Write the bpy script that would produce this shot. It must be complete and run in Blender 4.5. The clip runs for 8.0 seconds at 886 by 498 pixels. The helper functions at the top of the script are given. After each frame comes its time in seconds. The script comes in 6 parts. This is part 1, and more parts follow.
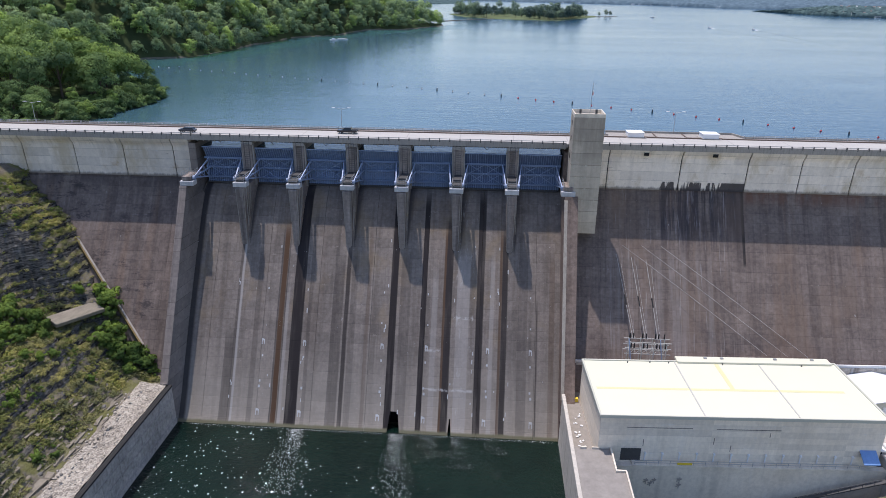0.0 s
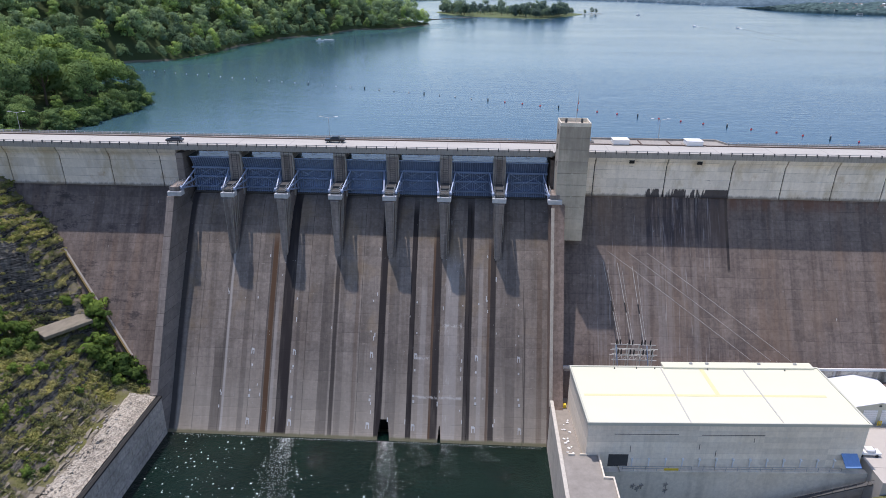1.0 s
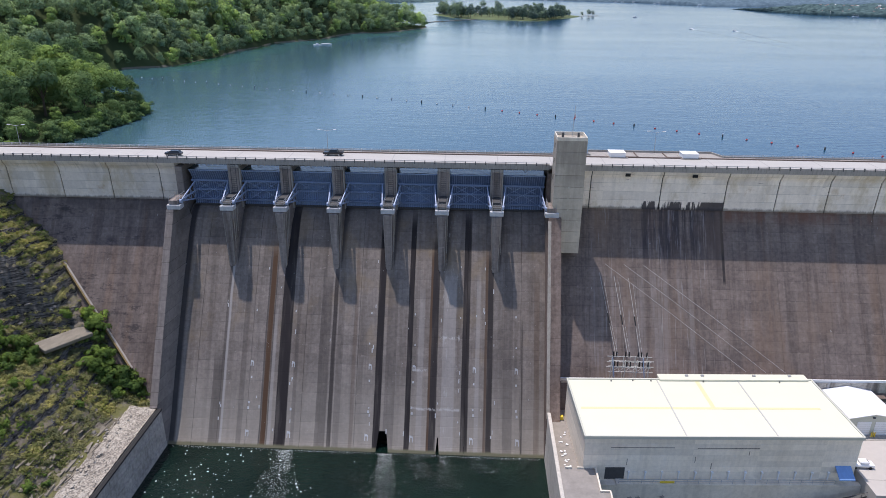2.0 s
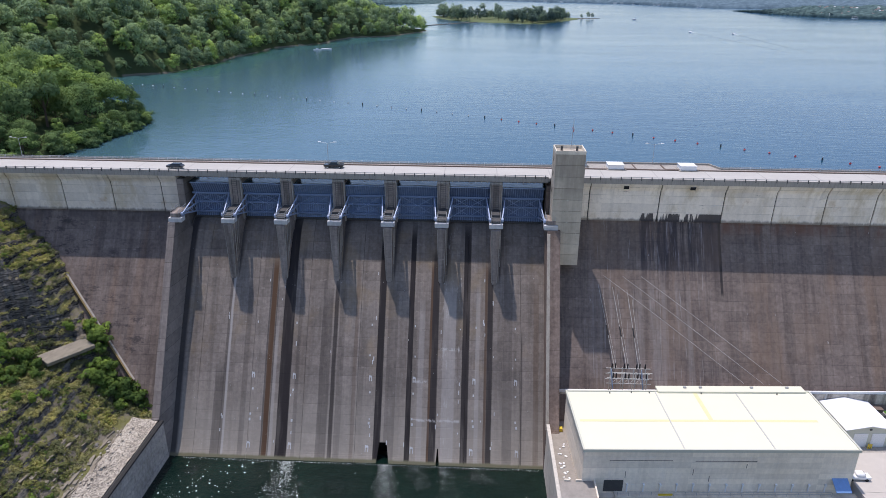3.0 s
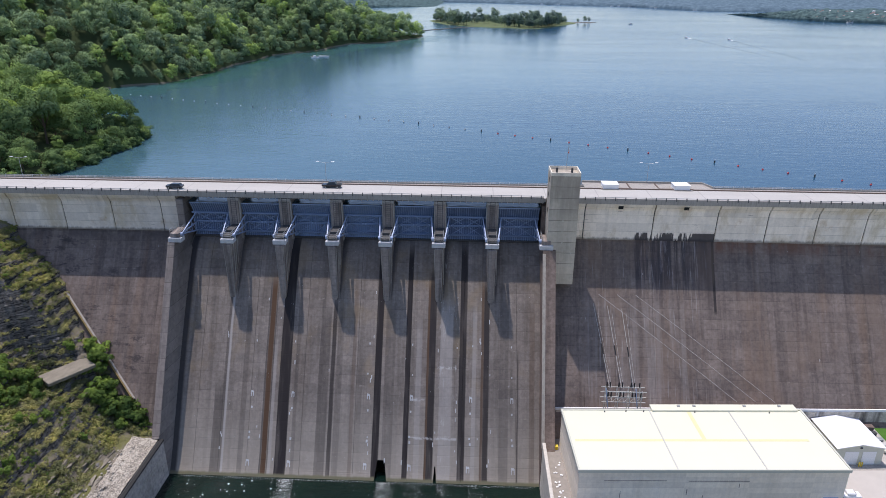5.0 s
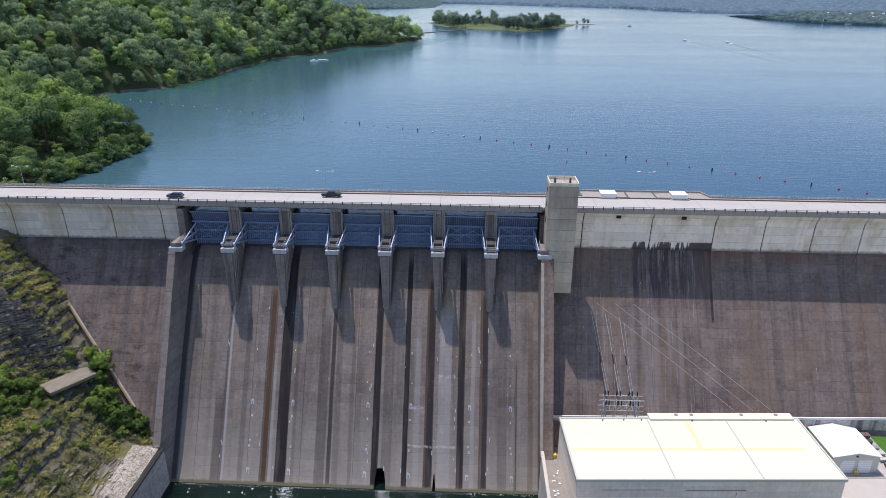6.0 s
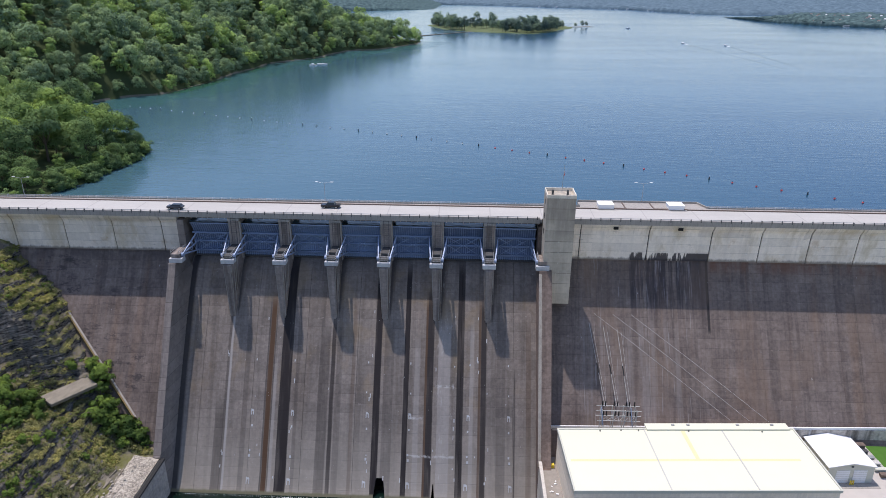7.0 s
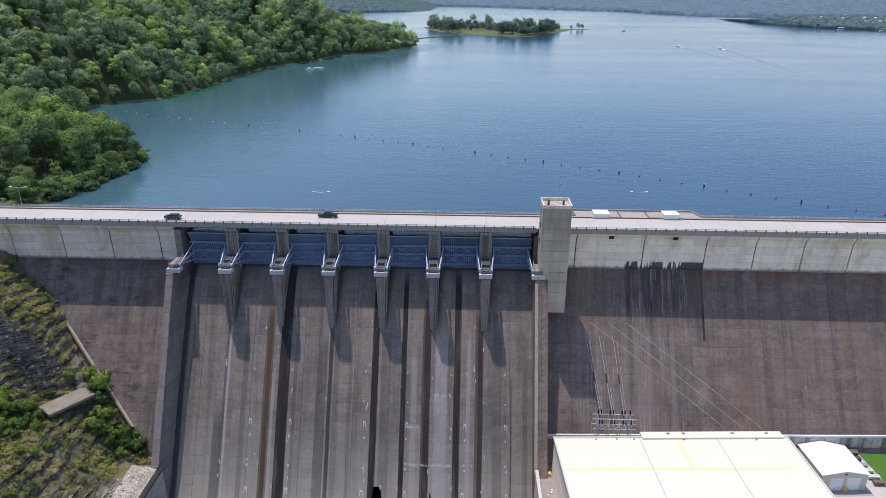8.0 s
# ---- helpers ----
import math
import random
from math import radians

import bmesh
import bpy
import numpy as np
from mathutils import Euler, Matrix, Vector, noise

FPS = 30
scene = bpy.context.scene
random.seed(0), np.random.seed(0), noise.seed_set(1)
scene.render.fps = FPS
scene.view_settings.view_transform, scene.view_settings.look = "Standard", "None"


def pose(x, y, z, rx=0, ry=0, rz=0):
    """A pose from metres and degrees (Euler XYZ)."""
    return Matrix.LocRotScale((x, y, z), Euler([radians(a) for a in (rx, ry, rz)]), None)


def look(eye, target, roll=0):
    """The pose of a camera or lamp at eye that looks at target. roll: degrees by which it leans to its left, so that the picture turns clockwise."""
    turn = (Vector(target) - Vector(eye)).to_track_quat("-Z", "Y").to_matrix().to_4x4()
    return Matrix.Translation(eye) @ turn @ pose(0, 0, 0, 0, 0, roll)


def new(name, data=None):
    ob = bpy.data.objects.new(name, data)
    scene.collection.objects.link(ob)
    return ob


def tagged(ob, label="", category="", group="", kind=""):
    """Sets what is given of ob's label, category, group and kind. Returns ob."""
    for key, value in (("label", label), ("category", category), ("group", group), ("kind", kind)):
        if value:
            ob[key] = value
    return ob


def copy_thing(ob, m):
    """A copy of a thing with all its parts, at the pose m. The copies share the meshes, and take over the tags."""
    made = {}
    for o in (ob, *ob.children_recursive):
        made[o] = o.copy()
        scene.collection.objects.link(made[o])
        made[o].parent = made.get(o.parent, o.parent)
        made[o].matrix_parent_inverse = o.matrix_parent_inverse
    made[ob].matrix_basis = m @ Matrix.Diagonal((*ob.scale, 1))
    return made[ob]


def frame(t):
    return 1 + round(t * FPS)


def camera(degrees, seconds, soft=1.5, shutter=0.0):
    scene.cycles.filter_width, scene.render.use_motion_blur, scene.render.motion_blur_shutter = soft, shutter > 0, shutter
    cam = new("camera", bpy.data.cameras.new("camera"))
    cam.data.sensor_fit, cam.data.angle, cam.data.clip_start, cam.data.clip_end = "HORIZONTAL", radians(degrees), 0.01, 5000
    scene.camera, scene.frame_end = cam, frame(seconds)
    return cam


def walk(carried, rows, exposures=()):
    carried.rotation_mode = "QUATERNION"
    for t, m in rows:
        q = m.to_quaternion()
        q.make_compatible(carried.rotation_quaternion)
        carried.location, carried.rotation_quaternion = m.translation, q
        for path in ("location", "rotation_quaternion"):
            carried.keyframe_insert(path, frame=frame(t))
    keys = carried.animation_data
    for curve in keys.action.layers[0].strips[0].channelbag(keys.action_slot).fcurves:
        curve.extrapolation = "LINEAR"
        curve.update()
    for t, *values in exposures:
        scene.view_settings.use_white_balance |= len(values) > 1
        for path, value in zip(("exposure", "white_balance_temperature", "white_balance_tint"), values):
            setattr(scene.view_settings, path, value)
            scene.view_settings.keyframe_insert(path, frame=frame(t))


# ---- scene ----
cam = camera(67.0, 8.0, soft=0.8)
ROWS = [
    (0.0, (23.296, -169.576, 107.986), (11.42, -2.27, 42.74), 0.5),
    (0.5, (23.187, -169.507, 109.687), (12.84, -2.47, 43.54), 0.5),
    (1.0, (23.288, -169.536, 111.379), (14.56, -2.32, 45.23), 0.4),
    (1.5, (23.191, -169.506, 113.222), (15.09, -2.38, 47.07), 0.4),
    (3.0, (23.264, -169.484, 118.553), (15.16, -2.26, 52.49), 0.3),
    (3.5, (23.174, -169.458, 120.03), (15.43, -2.06, 54.06), 0.3),
    (4.0, (23.073, -169.43, 121.542), (15.42, -2.12, 55.66), 0.3),
    (4.5, (23.288, -169.479, 122.914), (15.73, -2.17, 57.03), 0.3),
    (6.0, (23.425, -169.79, 126.89), (16.22, -2.39, 61.1), 0.3),
    (6.5, (23.315, -169.842, 128.516), (16.12, -2.35, 62.82), 0.3),
    (7.0, (23.526, -169.862, 130.153), (16.6, -2.46, 64.45), 0.3),
    (7.5, (23.476, -169.873, 131.6), (17.09, -2.38, 65.99), 0.3),
    (8.0, (23.518, -169.913, 132.84), (17.49, -2.42, 67.32), 0.3),
]
walk(cam, [(t, look(eye, aim, roll)) for t, eye, aim, roll in ROWS])

# ---------------------------------------------------------------- light
SUN = Vector((-0.175, 0.200, 0.963)).normalized()
world = bpy.data.worlds.new("sky")
scene.world = world
world.use_nodes = True
wn = world.node_tree.nodes
sky = wn.new("ShaderNodeTexSky")
sky.sky_type = "NISHITA"
sky.sun_disc = False
sky.sun_elevation = math.asin(SUN.z)
sky.sun_rotation = math.atan2(SUN.x, SUN.y)
sky.air_density, sky.dust_density, sky.ozone_density = 1.0, 0.8, 1.9
wn["Background"].inputs["Strength"].default_value = 0.15
world.node_tree.links.new(sky.outputs["Color"], wn["Background"].inputs["Color"])
sun_data = bpy.data.lights.new("sun", "SUN")
sun_data.energy, sun_data.angle, sun_data.color = 3.1, radians(0.53), (1.0, 0.95, 0.88)
sun = new("sun", sun_data)
sun.matrix_world = look(SUN * 400, (0, 0, 0))
scene.view_settings.exposure = 0.25
scene.view_settings.use_white_balance = True
scene.view_settings.white_balance_temperature = 6330
scene.view_settings.white_balance_tint = 18


# ---------------------------------------------------------------- materials
class Mat:
    """A small builder for procedural materials on world positions."""

    def __init__(self, name, rough=0.85, metal=0.0, spec=0.3):
        self.m = bpy.data.materials.new(name)
        self.m.use_nodes = True
        self.t = self.m.node_tree
        self.b = self.t.nodes["Principled BSDF"]
        self.b.inputs["Roughness"].default_value = rough
        self.b.inputs["Metallic"].default_value = metal
        self.b.inputs["Specular IOR Level"].default_value = spec
        self.pos = self.t.nodes.new("ShaderNodeNewGeometry").outputs["Position"]

    def link(self, a, b):
        self.t.links.new(a, b)

    def put(self, socket, v):
        if isinstance(v, bpy.types.NodeSocket):
            self.link(v, socket)
        else:
            socket.default_value = v

    def local(self):
        self.pos = self.t.nodes.new("ShaderNodeTexCoord").outputs["Object"]
        return self

    def math(self, op, a, b=0.0, c=0.0, clamp=False):
        n = self.t.nodes.new("ShaderNodeMath")
        n.operation, n.use_clamp = op, clamp
        for i, v in enumerate((a, b, c)):
            self.put(n.inputs[i], v)
        return n.outputs[0]

    def axis(self, i):
        n = self.t.nodes.new("ShaderNodeSeparateXYZ")
        self.link(self.pos, n.inputs[0])
        return n.outputs[i]

    def noise(self, scale, stretch=(1, 1, 1), detail=4, rough=0.55, move=(0, 0, 0), dist=0.0):
        mp = self.t.nodes.new("ShaderNodeMapping")
        self.link(self.pos, mp.inputs["Vector"])
        mp.inputs["Scale"].default_value = stretch
        mp.inputs["Location"].default_value = move
        n = self.t.nodes.new("ShaderNodeTexNoise")
        self.link(mp.outputs[0], n.inputs["Vector"])
        n.inputs["Scale"].default_value = scale
        n.inputs["Detail"].default_value = detail
        n.inputs["Roughness"].default_value = rough
        n.inputs["Distortion"].default_value = dist
        return n.outputs["Fac"]

    def cells(self, scale, stretch=(1, 1, 1), feature="F1", out="Distance"):
        mp = self.t.nodes.new("ShaderNodeMapping")
        self.link(self.pos, mp.inputs["Vector"])
        mp.inputs["Scale"].default_value = stretch
        n = self.t.nodes.new("ShaderNodeTexVoronoi")
        n.feature = feature
        self.link(mp.outputs[0], n.inputs["Vector"])
        n.inputs["Scale"].default_value = scale
        return n.outputs[out]

    def span(self, v, a, b, lo=0.0, hi=1.0):
        n = self.t.nodes.new("ShaderNodeMapRange")
        n.interpolation_type = "SMOOTHSTEP"
        for i, q in enumerate((v, a, b, lo, hi)):
            self.put(n.inputs[i], q)
        return n.outputs[0]

    def mix(self, f, a, b, kind="MIX"):
        n = self.t.nodes.new("ShaderNodeMix")
        n.data_type, n.blend_type = "RGBA", kind
        for i, v in ((0, f), (6, a), (7, b)):
            if isinstance(v, tuple) and len(v) == 3:
                v = (*v, 1)
            self.put(n.inputs[i], v)
        return n.outputs[2]

    def line(self, v, period, width, shift=0.0):
        """1 on thin lines every period along v, else 0."""
        q = self.math("FRACT", self.math("DIVIDE", self.math("ADD", v, shift + 1000 * period), period))
        return self.math("LESS_THAN", q, width / period)

    def bump(self, h, strength, distance):
        n = self.t.nodes.new("ShaderNodeBump")
        n.inputs["Strength"].default_value = strength
        n.inputs["Distance"].default_value = distance
        self.put(n.inputs["Height"], h)
        self.link(n.outputs[0], self.b.inputs["Normal"])
        return self

    def color(self, c):
        if isinstance(c, tuple) and len(c) == 3:
            c = (*c, 1)
        self.put(self.b.inputs["Base Color"], c)
        return self.m

    def island(self):
        return self.t.nodes.new("ShaderNodeNewGeometry").outputs["Random Per Island"]

    def each(self):
        return self.t.nodes.new("ShaderNodeObjectInfo").outputs["Random"]


def concrete(name, c1, c2, streak=0.5, lift=0.0, bay=0.0, fine=0.25, line=0.6, shift=0.0, rust=0.0, phase=0.0):
    k = Mat(name, 0.9, 0, 0.2)
    c = k.mix(k.span(k.noise(0.13, (1, 1, 1), 7, 0.72), 0.22, 0.78), c1, c2)
    down = k.span(k.noise(0.42, (1, 0.02, 0.06), 4, 0.55), 0.46, 0.66)
    c = k.mix(k.math("MULTIPLY", down, streak), c, tuple(0.42 * v for v in c1), "MIX")
    pale = k.span(k.noise(0.7, (1, 0.02, 0.09), 5, 0.6, (31, 7, 2)), 0.57, 0.75)
    c = k.mix(k.math("MULTIPLY", pale, streak * 0.6), c, tuple(min(0.8, 1.6 * v) for v in c2))
    if rust:
        r = k.span(k.noise(0.22, (1, 0.02, 0.12), 5, 0.65, (5, 3, 9)), 0.5, 0.68)
        c = k.mix(k.math("MULTIPLY", r, rust), c, (0.20, 0.115, 0.062))
    g = k.noise(1.1, (1, 1, 1), 5, 0.62)
    c = k.mix(fine, c, k.mix(k.span(g, 0.25, 0.75), (0.62, 0.62, 0.62), (1.36, 1.36, 1.36)), "MULTIPLY")
    h = g
    wob = k.math("MULTIPLY", k.noise(0.4, (1, 1, 1), 2), 0.12)
    if lift:
        z_ = k.math("ADD", k.math("ADD", k.axis(2), wob), phase)
        ln = k.line(z_, lift, 0.13)
        part_ = k.span(k.noise(0.12, (1, 1, 1), 3, 0.6, (9, 1, 4)), 0.35, 0.6, 0.3, 1.0)
        c = k.mix(k.math("MULTIPLY", k.math("MULTIPLY", ln, part_), line), c, tuple(0.3 * v for v in c1))
        h = k.math("SUBTRACT", h, ln)
        # each pour weathers a little differently, some with a pale lime band under the joint
        lv = k.t.nodes.new("ShaderNodeTexWhiteNoise")
        lv.noise_dimensions = "2D"
        co = k.t.nodes.new("ShaderNodeCombineXYZ")
        k.link(k.math("FLOOR", k.math("DIVIDE", z_, lift)), co.inputs[0])
        k.link(k.math("FLOOR", k.math("DIVIDE", k.math("ADD", k.axis(0), shift), bay or 14.63)), co.inputs[1])
        k.link(co.outputs[0], lv.inputs["Vector"])
        c = k.mix(0.30, c, k.mix(lv.outputs["Value"], (0.66, 0.66, 0.67), (1.34, 1.33, 1.32)), "MULTIPLY")
        lime = k.math("MULTIPLY", k.line(z_, lift, 0.45, 0.3), k.span(k.noise(0.5, (1, 1, 1), 4, 0.7, (3, 1, 8)), 0.58, 0.7))
        c = k.mix(k.math("MULTIPLY", lime, 0.35), c, tuple(min(0.8, 1.55 * v) for v in c2))
        thin = k.span(k.noise(1.7, (1, 0.02, 0.05), 4, 0.7, (17, 3, 6)), 0.3, 0.7, 0.84, 1.16)
        c = k.mix(min(1.0, streak * 1.2), c, thin, "MULTIPLY")
    if bay:
        ln = k.line(k.math("ADD", k.axis(0), wob), bay, 0.11, shift)
        c = k.mix(k.math("MULTIPLY", ln, line * 0.55), c, tuple(0.3 * v for v in c1))
        h = k.math("SUBTRACT", h, k.math("MULTIPLY", ln, 0.4))
    k.bump(h, 0.35, 0.12)
    return k, c


def plain(name, c, rough=0.6, metal=0.0, vary=0.2, scale=1.5, spec=0.4, streak=0.0):
    k = Mat(name, rough, metal, spec)
    lo, hi = tuple(v * (1 - vary) for v in c), tuple(min(1, v * (1 + vary)) for v in c)
    q = k.mix(k.noise(scale, (1, 1, 1), 5, 0.65), lo, hi)
    if streak:
        q = k.mix(k.math("MULTIPLY", k.span(k.noise(2.0, (1, 1, 0.08)), 0.45, 0.7), streak), q, tuple(0.45 * v for v in c))
    return k.color(q)


k, c = concrete("spillway_concrete", (0.185, 0.157, 0.135), (0.270, 0.232, 0.200), 0.36, 2.24, 4.88, 0.45, 0.22, 2.4, 0.08, 0.9)
sx = k.math("ADD", k.axis(0), k.math("MULTIPLY", k.math("SUBTRACT", k.noise(0.15, (1, 1, 1), 3), 0.5), 0.22))
low = k.span(k.math("ADD", k.axis(2), k.math("MULTIPLY", k.noise(0.3, (1, 0.1, 0.1), 4, 0.6), 5.0)), 26, 3)
c = k.mix(k.math("MULTIPLY", low, 0.5), c, (0.46, 0.415, 0.345))
ochre = k.math("MULTIPLY", k.span(k.noise(0.10, (1, 1, 0.6), 4, 0.6, (21, 4, 3)), 0.52, 0.68), k.span(k.axis(2), 16, 24))
c = k.mix(k.math("MULTIPLY", ochre, 0.35), c, (0.30, 0.22, 0.125))
DARK, RUST, PALE = (0.034, 0.029, 0.029), (0.105, 0.062, 0.038), (0.47, 0.44, 0.41)
for x0, x1, tone, amount, top in (
    (-33.1, -32.6, DARK, 0.6, 46), (-32.6, -31.2, RUST, 0.92, 46), (-31.1, -30.8, DARK, 0.5, 44), (-30.7, -29.9, PALE, 0.32, 30), (-28.9, -25.8, DARK, 0.9, 56), (-14.7, -13.6, DARK, 0.72, 42), (-2.4, -0.5, DARK, 0.92, 52),
    (0.3, 3.1, DARK, 0.3, 40), (6.0, 7.4, DARK, 0.9, 54), (11.9, 12.6, RUST, 0.85, 46), (12.5, 14.3, DARK, 0.85, 48), (20.9, 22.8, DARK, 0.85, 55),
    (26.9, 27.6, RUST, 0.7, 46), (27.6, 29.1, DARK, 0.8, 46), (36.8, 37.2, DARK, 0.7, 30), (-43.8, -43.1, PALE, 0.55, 44), (-39.2, -37.8, DARK, 0.3, 40),
    (-46.7, -44.3, DARK, 0.42, 20), (-44.5, -43.7, DARK, 0.4, 46), (-24.6, -23.6, DARK, 0.25, 50), (-18.0, -15.2, DARK, 0.4, 40), (9.0, 10.5, PALE, 0.25, 36), (15.6, 19.0, PALE, 0.35, 40),
    (32.0, 34.5, DARK, 0.3, 44), (-8.8, -7.8, RUST, 0.3, 44), (24.5, 25.6, PALE, 0.3, 40), (-13.2, -11.5, DARK, 0.25, 40), (40.2, 41.6, RUST, 0.35, 40)):
    f = k.math("MULTIPLY", k.span(sx, x0 - 0.12, x0 + 0.12), k.span(sx, x1 + 0.18, x1 - 0.18))
    f = k.math("MULTIPLY", f, k.span(k.axis(2), top + 3, top - 3))
    f = k.math("MULTIPLY", f, k.span(k.noise(0.6, (1, 0.02, 0.12), 3, 0.6, (x0, 2, 3)), 0.25, 0.55, amount * 0.85, min(1.0, amount * 1.12)))
    c = k.mix(f, c, tone)
# darker bands beside the left wall and along the right side of each pier
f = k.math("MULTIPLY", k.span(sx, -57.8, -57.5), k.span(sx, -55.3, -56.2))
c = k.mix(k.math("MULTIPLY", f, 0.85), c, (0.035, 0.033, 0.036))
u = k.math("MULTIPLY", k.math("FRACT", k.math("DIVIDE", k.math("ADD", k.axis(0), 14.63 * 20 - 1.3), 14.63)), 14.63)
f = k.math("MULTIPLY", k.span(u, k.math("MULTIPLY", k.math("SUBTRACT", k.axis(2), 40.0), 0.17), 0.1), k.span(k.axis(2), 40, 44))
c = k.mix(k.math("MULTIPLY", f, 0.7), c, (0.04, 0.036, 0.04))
sp = k.math("GREATER_THAN", k.noise(1.1, (1.5, 1, 0.6), 3, 0.6, (3, 8, 1)), 0.735)
c = k.mix(k.math("MULTIPLY", sp, 0.5), c, (0.6, 0.6, 0.6))
for z0, x0, x1 in ((9.6, 7.6, 20.8), (26.0, 14.6, 20.5), (18.4, 7.6, 12.0)):
    f = k.math("MULTIPLY", k.math("MULTIPLY", k.span(k.axis(2), z0 - 0.5, z0), k.span(k.axis(2), z0 + 0.5, z0 + 0.1)), k.math("MULTIPLY", k.span(sx, x0, x0 + 0.5), k.span(sx, x1, x1 - 0.5)))
    c = k.mix(k.math("MULTIPLY", f, k.span(k.noise(0.9, (1, 0.1, 1), 4, 0.7), 0.42, 0.6, 0.0, 0.6)), c, (0.62, 0.60, 0.57))
foam_ = k.math("MULTIPLY", k.span(k.noise(0.8, (1, 0.05, 0.25), 6, 0.75, (6, 6, 2)), 0.55, 0.68), k.math("MULTIPLY", k.span(sx, 15.0, 15.4), k.span(sx, 20.8, 20.2)))
c = k.mix(k.math("MULTIPLY", foam_, 0.45), c, (0.55, 0.53, 0.50))
wet = k.span(k.math("ADD", k.axis(2), k.math("MULTIPLY", k.noise(0.5), 0.5)), 1.2, 0.6)
c = k.mix(wet, c, (0.16, 0.15, 0.095))
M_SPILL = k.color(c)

k, c = concrete("dark_weathered_concrete", (0.138, 0.111, 0.098), (0.227, 0.183, 0.158), 0.36, 2.24, 4.88, 0.5, 0.3, 0.0, 0.26, -0.75)
# black seepage below the ragged panel edge, with paler lime runs between
d = k.math("MULTIPLY", k.span(k.axis(0), 69, 70), k.span(k.axis(0), 92.0, 91.7))
d = k.math("MULTIPLY", d, k.span(k.math("ADD", k.axis(2), k.math("MULTIPLY", k.noise(0.5, (1, 0.02, 0.02), 4, 0.7, (4, 1, 1)), 16.0)), 49, 58))
d = k.math("MULTIPLY", d, k.math("MAXIMUM", k.span(k.noise(0.8, (1, 0.02, 0.05), 5, 0.65, (8, 2, 1)), 0.36, 0.56), k.span(k.axis(0), 86.2, 87.4, 0.0, 0.75)))
c = k.mix(k.math("MULTIPLY", d, 0.82), c, (0.045, 0.040, 0.046))
d = k.math("MULTIPLY", k.span(k.axis(0), 70, 73), k.span(k.axis(0), 90, 86))
d = k.math("MULTIPLY", d, k.math("MULTIPLY", k.span(k.axis(2), 43, 50), k.span(k.noise(1.3, (1, 0.02, 0.06), 5, 0.7, (2, 5, 7)), 0.55, 0.68)))
c = k.mix(k.math("MULTIPLY", d, 0.5), c, (0.40, 0.36, 0.37))
d = k.math("MULTIPLY", k.math("MULTIPLY", k.span(k.axis(0), 90.9, 91.2), k.span(k.axis(0), 91.85, 91.6)), k.span(k.axis(2), 39.5, 41))
c = k.mix(k.math("MULTIPLY", d, 0.9), c, (0.03, 0.028, 0.03))
# dark scaling high on the left face, a tan and rust run on the right
d = k.math("MULTIPLY", k.span(k.axis(0), -62, -68), k.span(k.noise(0.35, (0.6, 0.1, 1.6), 6, 0.75, (1, 4, 2)), 0.52, 0.62))
d = k.math("MULTIPLY", d, k.span(k.noise(0.07, (1, 1, 1), 2, 0.5, (6, 1, 3)), 0.46, 0.58))
c = k.mix(k.math("MULTIPLY", d, 0.75), c, (0.05, 0.044, 0.046))
d = k.math("MULTIPLY", k.span(k.axis(0), 53, 60), k.span(k.noise(0.10, (1, 0.05, 0.5), 4, 0.6, (8, 3, 3)), 0.46, 0.64))
c = k.mix(k.math("MULTIPLY", d, 0.42), c, (0.20, 0.142, 0.105))
d = k.math("MULTIPLY", k.math("MULTIPLY", k.span(k.axis(0), 55, 57), k.span(k.axis(0), 92, 80)), k.span(k.axis(2), 45, 40))
d = k.math("MULTIPLY", d, k.span(k.noise(0.5, (1, 0.02, 0.04), 5, 0.65, (12, 2, 4)), 0.45, 0.62))
c = k.mix(k.math("MULTIPLY", d, 0.26), c, (0.34, 0.31, 0.29))
d = k.math("MULTIPLY", k.span(k.axis(0), 53, 58), k.span(k.axis(0), 93, 84))
d = k.math("MULTIPLY", d, k.span(k.noise(1.6, (1, 0.02, 0.05), 4, 0.6, (4, 2, 7)), 0.60, 0.66))
c = k.mix(k.math("MULTIPLY", d, 0.3), c, (0.46, 0.44, 0.42))
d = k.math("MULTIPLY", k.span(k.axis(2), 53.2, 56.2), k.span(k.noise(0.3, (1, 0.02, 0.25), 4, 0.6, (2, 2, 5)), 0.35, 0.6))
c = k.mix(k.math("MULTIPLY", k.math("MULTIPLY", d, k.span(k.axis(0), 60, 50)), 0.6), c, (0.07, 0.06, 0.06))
d = k.math("MULTIPLY", d, k.span(k.axis(0), 91.5, 93))
c = k.mix(k.math("MULTIPLY", d, 0.65), c, (0.17, 0.085, 0.055))
d = k.math("GREATER_THAN", k.noise(1.2, (1.6, 0.1, 0.5), 3, 0.6, (13, 8, 1)), 0.745)
c = k.mix(k.math("MULTIPLY", d, 0.55), c, (0.55, 0.54, 0.52))
M_FACE = k.color(c)
